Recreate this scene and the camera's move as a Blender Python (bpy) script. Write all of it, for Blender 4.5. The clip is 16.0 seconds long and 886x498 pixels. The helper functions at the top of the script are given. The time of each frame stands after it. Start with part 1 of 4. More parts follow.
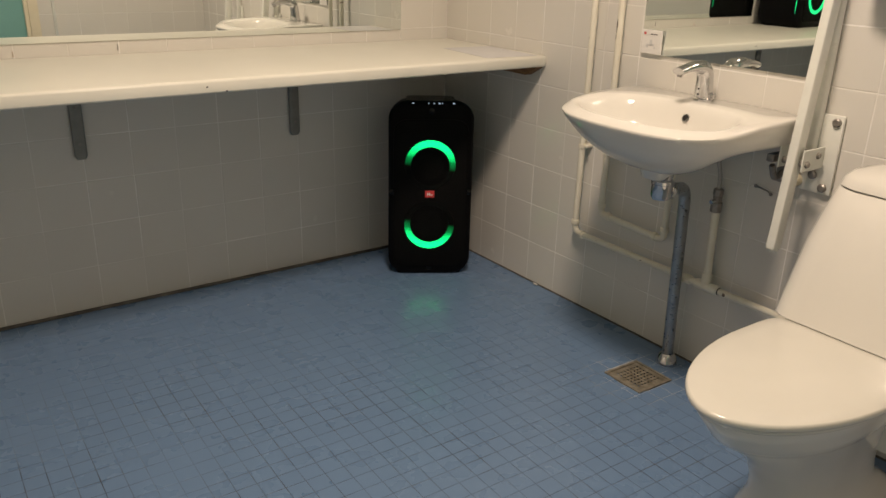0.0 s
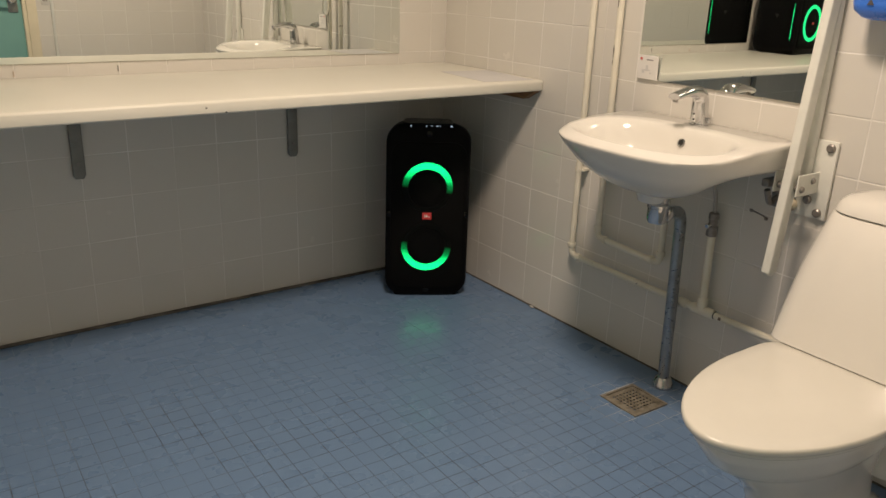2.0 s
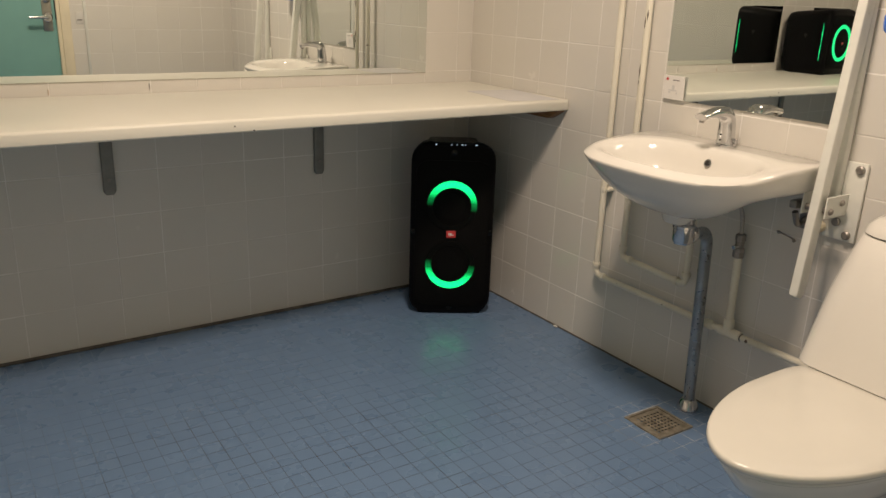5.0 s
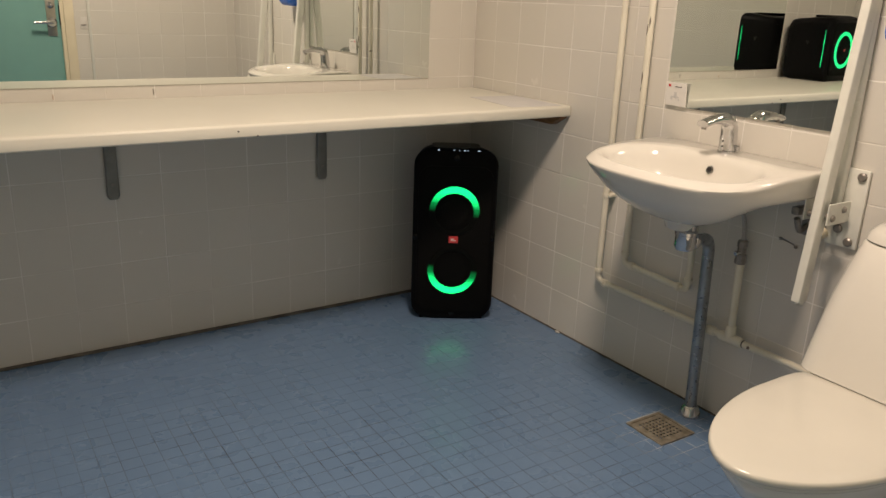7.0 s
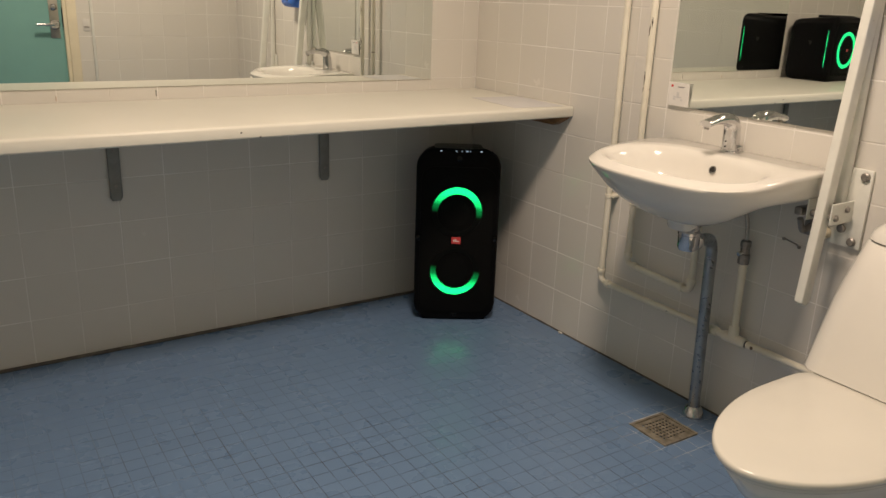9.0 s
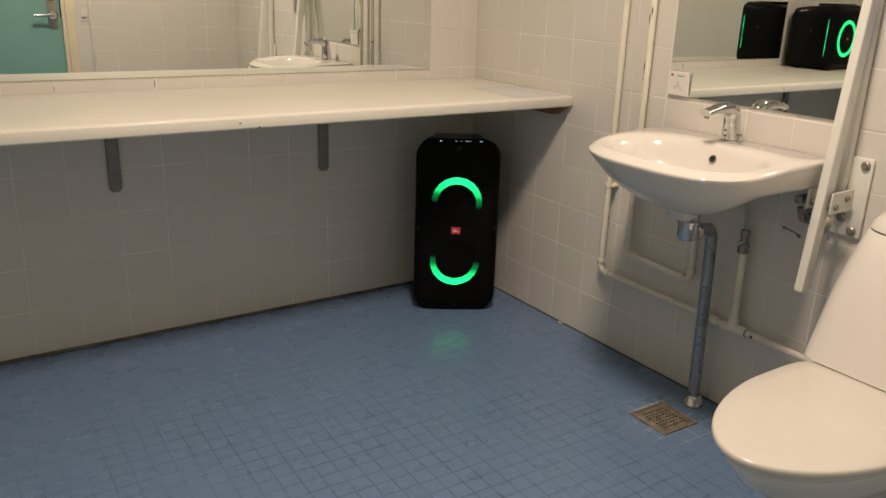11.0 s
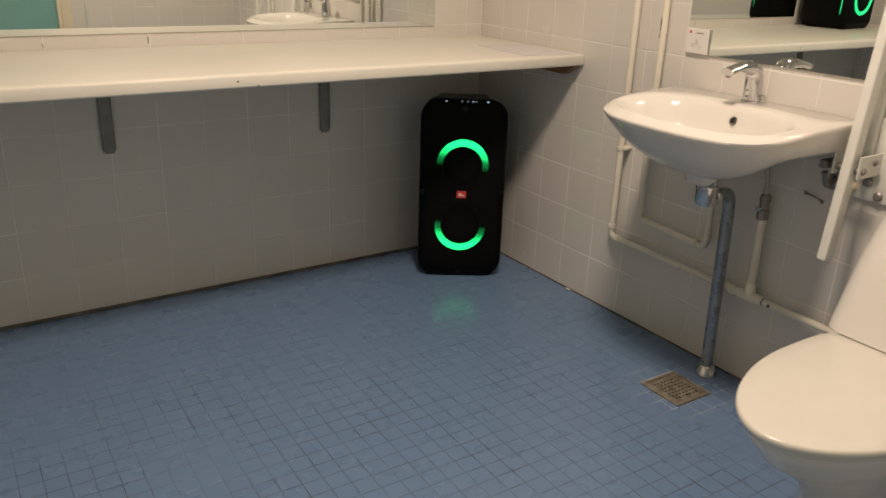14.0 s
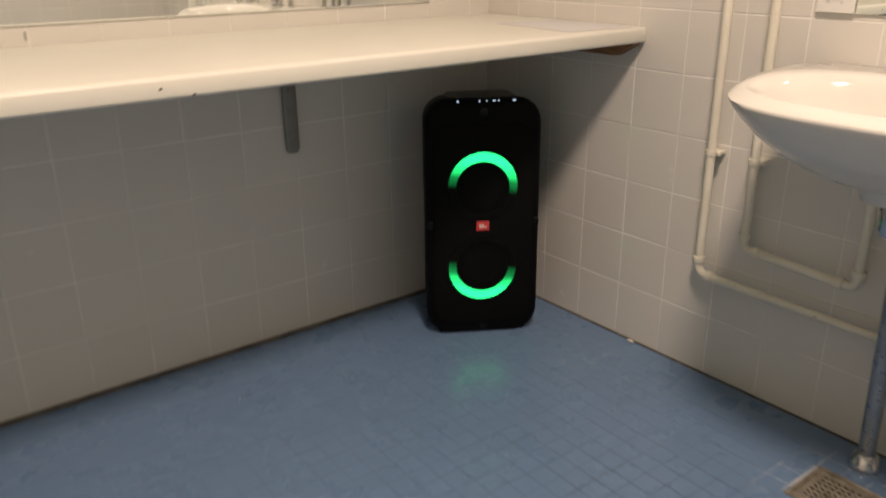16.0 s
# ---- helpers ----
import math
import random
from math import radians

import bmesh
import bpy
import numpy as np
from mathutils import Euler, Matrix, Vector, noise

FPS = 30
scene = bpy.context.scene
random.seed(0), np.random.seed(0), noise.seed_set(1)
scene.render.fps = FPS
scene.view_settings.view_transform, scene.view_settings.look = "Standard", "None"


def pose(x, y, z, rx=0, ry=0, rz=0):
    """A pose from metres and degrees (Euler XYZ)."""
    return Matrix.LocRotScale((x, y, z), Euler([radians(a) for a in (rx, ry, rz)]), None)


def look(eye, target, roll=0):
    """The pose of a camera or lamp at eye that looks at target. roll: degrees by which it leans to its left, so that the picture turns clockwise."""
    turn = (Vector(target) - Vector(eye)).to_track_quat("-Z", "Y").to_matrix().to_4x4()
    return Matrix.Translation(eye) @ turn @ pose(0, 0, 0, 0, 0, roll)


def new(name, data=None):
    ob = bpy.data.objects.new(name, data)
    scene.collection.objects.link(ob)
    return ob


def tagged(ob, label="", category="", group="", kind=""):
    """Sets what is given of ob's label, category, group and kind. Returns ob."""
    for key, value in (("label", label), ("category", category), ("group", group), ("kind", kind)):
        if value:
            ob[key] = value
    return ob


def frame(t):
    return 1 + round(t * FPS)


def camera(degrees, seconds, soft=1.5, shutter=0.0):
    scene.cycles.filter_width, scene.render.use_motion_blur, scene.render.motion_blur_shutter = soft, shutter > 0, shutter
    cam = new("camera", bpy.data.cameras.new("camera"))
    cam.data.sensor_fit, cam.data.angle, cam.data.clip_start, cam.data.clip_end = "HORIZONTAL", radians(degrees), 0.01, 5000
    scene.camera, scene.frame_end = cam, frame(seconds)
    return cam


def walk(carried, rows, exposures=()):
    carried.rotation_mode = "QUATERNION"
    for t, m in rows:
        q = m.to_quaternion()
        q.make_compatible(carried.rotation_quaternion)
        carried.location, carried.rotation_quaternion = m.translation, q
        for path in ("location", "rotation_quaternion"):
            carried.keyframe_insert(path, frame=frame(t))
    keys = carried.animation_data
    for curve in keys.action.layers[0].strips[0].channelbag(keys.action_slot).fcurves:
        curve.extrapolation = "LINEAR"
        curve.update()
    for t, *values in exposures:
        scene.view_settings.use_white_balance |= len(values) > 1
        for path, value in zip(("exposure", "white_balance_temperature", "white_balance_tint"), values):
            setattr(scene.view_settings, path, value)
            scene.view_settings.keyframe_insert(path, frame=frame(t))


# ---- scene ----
cam = camera(58.9, 16.0, shutter=0.5)
PATH = [
    (0, (-1.95, -2.719, 1.209), (-0.856, -1.204, 0.497), 1.6),
    (0.5, (-1.949, -2.721, 1.21), (-0.859, -1.2, 0.504), 1.6),
    (1, (-1.949, -2.722, 1.21), (-0.855, -1.196, 0.52), 1.6),
    (1.5, (-1.949, -2.722, 1.209), (-0.839, -1.201, 0.536), 1.9),
    (2, (-1.953, -2.723, 1.209), (-0.842, -1.196, 0.551), 2.1),
    (2.5, (-1.957, -2.722, 1.216), (-0.856, -1.184, 0.568), 2.3),
    (3, (-1.957, -2.72, 1.212), (-0.863, -1.174, 0.571), 2.2),
    (3.5, (-1.962, -2.721, 1.214), (-0.873, -1.168, 0.578), 2.1),
    (4, (-1.954, -2.724, 1.214), (-0.876, -1.162, 0.585), 1.9),
    (6.5, (-1.958, -2.724, 1.217), (-0.899, -1.143, 0.604), 2.3),
    (7, (-1.959, -2.727, 1.217), (-0.893, -1.147, 0.61), 2.2),
    (7.5, (-1.956, -2.729, 1.218), (-0.891, -1.146, 0.618), 2.4),
    (8, (-1.959, -2.724, 1.221), (-0.896, -1.139, 0.624), 2.4),
    (8.5, (-1.96, -2.727, 1.216), (-0.898, -1.142, 0.615), 2.2),
    (11, (-1.96, -2.727, 1.214), (-0.902, -1.15, 0.587), 1.9),
    (11.5, (-1.954, -2.727, 1.21), (-0.899, -1.159, 0.557), 1.6),
    (12, (-1.96, -2.725, 1.215), (-0.901, -1.165, 0.547), 1.7),
    (12.5, (-1.962, -2.724, 1.219), (-0.901, -1.163, 0.555), 1.7),
    (13, (-1.963, -2.722, 1.216), (-0.9, -1.162, 0.555), 1.7),
    (13.5, (-1.958, -2.715, 1.214), (-0.902, -1.157, 0.539), 1.5),
    (14, (-1.933, -2.645, 1.194), (-0.888, -1.098, 0.477), 2.1),
    (14.5, (-1.903, -2.47, 1.2), (-0.83, -0.956, 0.454), 2.1),
    (15, (-1.887, -2.332, 1.174), (-0.792, -0.849, 0.397), 2.2),
    (15.5, (-1.803, -2.147, 1.107), (-0.712, -0.676, 0.302), 2.2),
    (16, (-1.652, -1.914, 1.059), (-0.515, -0.434, 0.341), -0.5),
]
walk(cam, [(t, look(eye, target, roll)) for t, eye, target, roll in PATH], exposures=[
    (0.0, 0.0, 6500, 10), (4.0, 0.0, 6500, 10), (6.5, -0.02, 6500, 11), (8.5, -0.02, 6500, 11),
    (11.0, -0.02, 6500, 12.5), (14.5, 0.0, 6500, 13.5), (15.0, 0.03, 6500, 14), (15.5, 0.30, 6500, 14), (16.0, 0.22, 6500, 15)])

# ---- world and lights ----
ROOM_L, ROOM_R = -2.78, 0.0
REAR, CEIL = -2.95, 2.5
world = bpy.data.worlds.new("world")
scene.world = world
world.use_nodes = True
world.node_tree.nodes["Background"].inputs[0].default_value = (0.5, 0.5, 0.5, 1)
world.node_tree.nodes["Background"].inputs[1].default_value = 0.02

LAMP_AT = (-1.08, -1.66, CEIL)
bulb = bpy.data.lights.new("ceiling_lamp_light", "AREA")
bulb.shape, bulb.size, bulb.energy, bulb.color = "DISK", 0.34, 37.5, (1.0, 0.795, 0.62)
bulb_ob = new("ceiling_lamp_light", bulb)
bulb_ob.matrix_basis = pose(LAMP_AT[0], LAMP_AT[1], CEIL - 0.105)


# ---- materials ----
def material(name, build):
    m = bpy.data.materials.new(name)
    m.use_nodes = True
    nt = m.node_tree
    build(nt, nt.nodes["Principled BSDF"], nt.nodes, nt.links)
    return m


def noise_tex(nt, scale, detail=4, coord="Object", rough=0.55):
    tc = nt.nodes.new("ShaderNodeTexCoord")
    n = nt.nodes.new("ShaderNodeTexNoise")
    n.inputs["Scale"].default_value, n.inputs["Detail"].default_value, n.inputs["Roughness"].default_value = scale, detail, rough
    nt.links.new(tc.outputs[coord], n.inputs["Vector"])
    return n.outputs["Fac"]


def world_noise(nt, scale, detail=4, stretch=(1, 1, 1)):
    geo = nt.nodes.new("ShaderNodeNewGeometry")
    mp = nt.nodes.new("ShaderNodeMapping")
    mp.inputs["Scale"].default_value = stretch
    n = nt.nodes.new("ShaderNodeTexNoise")
    n.inputs["Scale"].default_value, n.inputs["Detail"].default_value = scale, detail
    nt.links.new(geo.outputs["Position"], mp.inputs["Vector"])
    nt.links.new(mp.outputs["Vector"], n.inputs["Vector"])
    return n.outputs["Fac"]


def ramp(nt, fac, stops):
    r = nt.nodes.new("ShaderNodeValToRGB")
    while len(r.color_ramp.elements) < len(stops):
        r.color_ramp.elements.new(0.5)
    for e, (p, c) in zip(r.color_ramp.elements, stops):
        e.position, e.color = p, (*c, 1) if len(c) == 3 else c
    nt.links.new(fac, r.inputs["Fac"])
    return r.outputs["Color"]


def mix(nt, fac, a, b, kind="MIX"):
    m = nt.nodes.new("ShaderNodeMix")
    m.data_type, m.blend_type = "RGBA", kind
    for key, v in ((0, fac), (6, a), (7, b)):
        if isinstance(v, (float, int)):
            m.inputs[key].default_value = v
        elif isinstance(v, tuple):
            m.inputs[key].default_value = (*v, 1)
        else:
            nt.links.new(v, m.inputs[key])
    return m.outputs[2]


def bump(nt, bsdf, height, strength=0.2, dist=0.002):
    b = nt.nodes.new("ShaderNodeBump")
    b.inputs["Strength"].default_value, b.inputs["Distance"].default_value = strength, dist
    nt.links.new(height, b.inputs["Height"])
    nt.links.new(b.outputs["Normal"], bsdf.inputs["Normal"])


def rgb(v):
    return (v, v, v)


def plain(name, colour, rough, metal=0.0, vary=0.06, scale=30, coat=0.0, bumpy=0.0, spec=0.5):
    def build(nt, b, nodes, links):
        dark = tuple(c * (1 - vary) for c in colour)
        light = tuple(min(1, c * (1 + vary)) for c in colour)
        links.new(ramp(nt, noise_tex(nt, scale), [(0.3, dark), (0.7, light)]), b.inputs["Base Color"])
        links.new(ramp(nt, noise_tex(nt, scale * 3), [(0.3, rgb(max(0, rough - 0.05))), (0.7, rgb(min(1, rough + 0.06)))]), b.inputs["Roughness"])
        b.inputs["Metallic"].default_value = metal
        b.inputs["Coat Weight"].default_value = coat
        if bumpy:
            bump(nt, b, noise_tex(nt, scale * 5), bumpy)
        b.inputs["Specular IOR Level"].default_value = spec
    return material(name, build)


def tile_material(name, base, spread, island, rough=0.16, wet=False):
    """Glazed tile: a tone of its own for each piece, a slow mottle, fine specks, a slightly wavy glaze."""
    def build(nt, b, nodes, links):
        if island:
            rnd = nodes.new("ShaderNodeNewGeometry").outputs["Random Per Island"]
        else:
            rnd = nodes.new("ShaderNodeObjectInfo").outputs["Random"]
        lo, hi = tuple(c * (1 - spread) for c in base), tuple(c * (1 + spread) for c in base)
        tone = ramp(nt, rnd, [(0.0, lo), (1.0, hi)])
        mottle = ramp(nt, world_noise(nt, 2.6, 3), [(0.2, (0.975, 0.975, 0.975)), (0.8, (1, 1, 1))])
        c = mix(nt, 1.0, tone, mottle, "MULTIPLY")
        specks = ramp(nt, world_noise(nt, 170.0, 3), [(0.28, (0.80, 0.79, 0.78)), (0.42, (1, 1, 1))])
        c = mix(nt, 0.07, c, specks, "MULTIPLY")
        links.new(c, b.inputs["Base Color"])
        links.new(ramp(nt, world_noise(nt, 9.0, 3), [(0.2, rgb(rough)), (0.85, rgb(rough + 0.14))]), b.inputs["Roughness"])
        bump(nt, b, world_noise(nt, 22.0, 2), 0.022 if not wet else 0.07, 0.003)
    return material(name, build)


WALL = (0.700, 0.677, 0.628)
M_WALL = tile_material("glazed_wall_tile", WALL, 0.012, False)
M_WALL_I = tile_material("glazed_wall_tile_rest", WALL, 0.012, True)
FLOOR = (0.147, 0.237, 0.392)
M_FLOOR = tile_material("blue_floor_tile", FLOOR, 0.018, False, 0.22, True)
M_FLOOR_I = tile_material("blue_floor_tile_rest", FLOOR, 0.018, True, 0.22, True)


def b_wall_grout(nt, b, nodes, links):
    c = ramp(nt, world_noise(nt, 4.0, 6), [(0.40, (0.705, 0.680, 0.635)), (0.62, (0.85, 0.832, 0.80))])
    links.new(c, b.inputs["Base Color"])
    b.inputs["Roughness"].default_value = 0.75
    bump(nt, b, world_noise(nt, 300.0, 3), 0.3, 0.001)


def b_floor_grout(nt, b, nodes, links):
    walked = nodes.new("ShaderNodeVectorMath")
    walked.operation = "DISTANCE"
    walked.inputs[1].default_value = (-1.30, -1.58, 0.0)
    links.new(nodes.new("ShaderNodeNewGeometry").outputs["Position"], walked.inputs[0])
    shrunk = nodes.new("ShaderNodeMath")
    shrunk.operation = "MULTIPLY"
    shrunk.inputs[1].default_value = 0.80
    links.new(walked.outputs["Value"], shrunk.inputs[0])
    trodden = ramp(nt, shrunk.outputs[0], [(0.72, (1, 1, 1)), (1.0, (0.0, 0.0, 0.0))])
    dirt = ramp(nt, world_noise(nt, 3.4, 6), [(0.36, (1, 1, 1)), (0.64, (0.25, 0.25, 0.25))])
    flecked = ramp(nt, world_noise(nt, 15.0, 5), [(0.36, (0.45, 0.45, 0.45)), (0.58, (1, 1, 1))])
    grime = mix(nt, 1.0, mix(nt, 1.0, trodden, dirt, "MULTIPLY"), flecked, "MULTIPLY")
    base = mix(nt, grime, (0.140, 0.225, 0.368), (0.050, 0.050, 0.054))
    geo = nodes.new("ShaderNodeNewGeometry")
    patches = None
    for place, reach, much in (((-0.20, -1.36, 0.0), 0.20, 1.0), ((-0.155, -0.640, 0.0), 0.15, 0.4)):
        d = nodes.new("ShaderNodeVectorMath")
        d.operation = "DISTANCE"
        d.inputs[1].default_value = place
        links.new(geo.outputs["Position"], d.inputs[0])
        near = ramp(nt, d.outputs["Value"], [(reach * 0.55, rgb(much)), (reach, (0, 0, 0))])
        patches = near if patches is None else mix(nt, 1.0, patches, near, "ADD")
    chalk = mix(nt, 1.0, patches, ramp(nt, world_noise(nt, 16.0, 4), [(0.38, (0, 0, 0)), (0.52, (0.9, 0.9, 0.9))]), "MULTIPLY")
    c = mix(nt, chalk, base, (0.55, 0.59, 0.64))
    links.new(c, b.inputs["Base Color"])
    b.inputs["Roughness"].default_value = 0.42
    bump(nt, b, world_noise(nt, 260.0, 3), 0.3, 0.001)


def b_counter(nt, b, nodes, links):
    c = ramp(nt, world_noise(nt, 3.0, 5), [(0.3, (0.729, 0.716, 0.638)), (0.7, (0.759, 0.746, 0.668))])
    links.new(c, b.inputs["Base Color"])
    links.new(ramp(nt, world_noise(nt, 9.0, 6), [(0.3, rgb(0.31)), (0.7, rgb(0.36))]), b.inputs["Roughness"])
    b.inputs["Specular IOR Level"].default_value = 0.24
    bump(nt, b, world_noise(nt, 60.0, 3), 0.006, 0.001)


def b_mirror(nt, b, nodes, links):
    b.inputs["Base Color"].default_value = (0.85, 0.88, 0.85, 1)
    b.inputs["Metallic"].default_value = 1.0
    links.new(ramp(nt, world_noise(nt, 8.0, 6), [(0.45, rgb(0.004)), (0.8, rgb(0.03))]), b.inputs["Roughness"])


def b_wood(nt, b, nodes, links):
    c = ramp(nt, world_noise(nt, 40.0, 5, (6, 0.5, 6)), [(0.3, (0.16, 0.075, 0.03)), (0.7, (0.34, 0.17, 0.07))])
    links.new(c, b.inputs["Base Color"])
    b.inputs["Roughness"].default_value = 0.6


def b_pipe(nt, b, nodes, links):
    """Old cream gloss paint with dark chips and brush relief."""
    chips = ramp(nt, world_noise(nt, 30.0, 9), [(0.70, (0, 0, 0)), (0.72, (1, 1, 1))])
    tone = ramp(nt, world_noise(nt, 7.0, 4), [(0.3, (0.700, 0.661, 0.548)), (0.7, (0.817, 0.788, 0.674))])
    links.new(mix(nt, chips, tone, (0.15, 0.11, 0.075)), b.inputs["Base Color"])
    b.inputs["Roughness"].default_value = 0.36
    bump(nt, b, world_noise(nt, 120.0, 4), 0.25, 0.001)


def b_drain(nt, b, nodes, links):
    c = ramp(nt, world_noise(nt, 45.0, 7), [(0.3, (0.17, 0.148, 0.112)), (0.65, (0.36, 0.325, 0.26))])
    links.new(c, b.inputs["Base Color"])
    b.inputs["Metallic"].default_value = 0.35
    links.new(ramp(nt, world_noise(nt, 60.0, 5), [(0.3, rgb(0.32)), (0.7, rgb(0.6))]), b.inputs["Roughness"])


def b_grille(nt, b, nodes, links):
    """Perforated black metal mesh: small round holes in a close grid."""
    tc = nodes.new("ShaderNodeTexCoord")
    v = nodes.new("ShaderNodeTexVoronoi")
    v.inputs["Scale"].default_value = 190
    v.inputs["Randomness"].default_value = 0.15
    links.new(tc.outputs["Object"], v.inputs["Vector"])
    links.new(ramp(nt, v.outputs["Distance"], [(0.25, (0.002, 0.002, 0.002)), (0.5, (0.006, 0.006, 0.006))]), b.inputs["Base Color"])
    b.inputs["Roughness"].default_value, b.inputs["Specular IOR Level"].default_value = 0.6, 0.05
    bump(nt, b, v.outputs["Distance"], 0.6, 0.002)


def ring_material(name, up, strength):
    """Ring of small lights behind the mesh: lit over one arc and fading to dark at its two ends."""
    def build(nt, b, nodes, links):
        b.inputs["Base Color"].default_value = (0.003, 0.0035, 0.003, 1)
        b.inputs["Roughness"].default_value, b.inputs["Specular IOR Level"].default_value = 0.6, 0.1
        tc = nodes.new("ShaderNodeTexCoord")
        sep = nodes.new("ShaderNodeSeparateXYZ")
        links.new(tc.outputs["Object"], sep.inputs[0])
        height = nodes.new("ShaderNodeMath")
        height.operation = "MULTIPLY_ADD"
        height.inputs[1].default_value, height.inputs[2].default_value = 5.0 * up, 0.5
        tilt = nodes.new("ShaderNodeMath")
        tilt.operation = "MULTIPLY_ADD"
        tilt.inputs[1].default_value = 0.14
        links.new(sep.outputs["X"], tilt.inputs[0])
        links.new(sep.outputs["Z"], tilt.inputs[2])
        links.new(tilt.outputs[0], height.inputs[0])
        glow = ramp(nt, height.outputs[0], [(0.44, (0.0, 0.0, 0.0)), (0.60, (0.11, 0.11, 0.11)), (0.84, (1, 1, 1))])
        v = nodes.new("ShaderNodeTexVoronoi")
        v.inputs["Scale"].default_value, v.inputs["Randomness"].default_value = 190, 0.15
        links.new(tc.outputs["Object"], v.inputs["Vector"])
        holes = ramp(nt, v.outputs["Distance"], [(0.35, (1, 1, 1)), (0.6, (0.30, 0.30, 0.30))])
        lit = mix(nt, 1.0, mix(nt, 1.0, glow, holes, "MULTIPLY"), (0.004, 0.92, 0.19), "MULTIPLY")
        links.new(lit, b.inputs["Emission Color"])
        b.inputs["Emission Strength"].default_value = strength
    return material(name, build)


def glow(name, colour, strength):
    def build(nt, b, nodes, links):
        b.inputs["Base Color"].default_value = (*[0.2 * c for c in colour], 1)
        b.inputs["Emission Color"].default_value = (*colour, 1)
        b.inputs["Emission Strength"].default_value = strength
    return material(name, build)


M_GROUT = material("wall_grout", b_wall_grout)
M_FGROUT = material("floor_grout", b_floor_grout)
M_COUNTER = material("cream_laminate", b_counter)
M_MIRROR = material("mirror_glass", b_mirror)
M_WOOD = material("brown_wood", b_wood)
M_PIPE = material("cream_painted_copper", b_pipe)
M_DRAIN = material("stained_steel", b_drain)
M_GRILLE = material("speaker_mesh", b_grille)
M_CERAMIC = plain("white_ceramic", (0.725, 0.705, 0.655), 0.10, vary=0.02, scale=6, coat=0.1)
M_LID = plain("white_seat_plastic", (0.665, 0.649, 0.590), 0.20, vary=0.02, scale=6)
M_CHROME = plain("chrome", (0.62, 0.62, 0.63), 0.10, metal=1.0, vary=0.05, scale=40)
M_GREYPIPE = plain("dull_chromed_pipe", (0.315, 0.334, 0.349), 0.30, metal=0.75, vary=0.18, scale=22, bumpy=0.05)
M_STEEL = plain("grey_steel", (0.245, 0.243, 0.223), 0.5, metal=0.3, vary=0.12, scale=25)
M_RAIL = plain("white_enamelled_steel", (0.747, 0.752, 0.698), 0.32, vary=0.05, scale=18, bumpy=0.04)
M_BOLT = plain("grey_bolt", (0.28, 0.26, 0.24), 0.4, metal=0.6, vary=0.2, scale=80)
M_BLACK = plain("black_plastic", (0.004, 0.004, 0.0045), 0.45, vary=0.2, scale=60, bumpy=0.06, spec=0.07)
M_GLOSSBLACK = plain("gloss_black_plastic", (0.003, 0.003, 0.0035), 0.22, vary=0.2, scale=60, spec=0.25)
M_CONE = plain("black_woofer_cone", (0.003, 0.004, 0.0035), 0.6, vary=0.3, scale=80, spec=0.05)
M_LOCK = plain("worn_brushed_steel", (0.50, 0.47, 0.41), 0.34, metal=0.85, vary=0.1, scale=30)
M_DARK = plain("dark_hole", (0.012, 0.011, 0.010), 0.7, vary=0.2)
M_HOSE = plain("braided_hose", (0.42, 0.40, 0.38), 0.4, metal=0.6, vary=0.3, scale=300, bumpy=0.3)
M_TEAL = plain("teal_door_paint", (0.193, 0.400, 0.373), 0.42, vary=0.06, scale=3, bumpy=0.03)
M_FRAME = plain("cream_frame_paint", (0.770, 0.691, 0.518), 0.4, vary=0.05, scale=8)
M_BLUE = plain("blue_plastic", (0.053, 0.194, 0.746), 0.28, vary=0.06, scale=12)
M_PLATE = plain("off_white_plate", (0.677, 0.655, 0.620), 0.4, vary=0.03, scale=30)
M_WHITE = plain("white_card", (0.78, 0.76, 0.73), 0.4, vary=0.03, scale=30)
M_RED = plain("red_print", (0.62, 0.05, 0.05), 0.4, vary=0.05)
M_GREYPRINT = plain("grey_print", (0.64, 0.635, 0.63), 0.5, vary=0.05)
M_PRINT = plain("dark_grey_print", (0.22, 0.21, 0.21), 0.5, vary=0.05)
M_INK = plain("dark_print", (0.09, 0.08, 0.08), 0.5, vary=0.05)
M_CEIL = plain("white_ceiling_paint", (0.864, 0.861, 0.807), 0.8, vary=0.04, scale=4, bumpy=0.1)
M_RINGU = ring_material("upper_ring_light", 1, 3.2)
M_RINGD = ring_material("lower_ring_light", -1, 3.2)
M_STRIP = glow("green_strip_light", (0.006, 0.95, 0.26), 1.3)
M_ICON = glow("white_button_light", (0.62, 0.78, 1.0), 0.7)
M_DOME = glow("lit_opal_dome", (1.0, 0.825, 0.62), 1.6)
M_SPLATTER = plain("pale_plaster_crumb", (0.72, 0.70, 0.66), 0.8, vary=0.08, scale=90)


# ---- building helpers ----
def bm_box(cx, cy, cz, sx, sy, sz, bev=0.0, seg=2):
    bm = bmesh.new()
    bmesh.ops.create_cube(bm, size=1.0, matrix=Matrix.Translation((cx, cy, cz)) @ Matrix.Diagonal((sx, sy, sz, 1)))
    if bev:
        bmesh.ops.bevel(bm, geom=bm.edges[:], offset=bev, segments=seg, affect="EDGES", profile=0.5)
    return bm


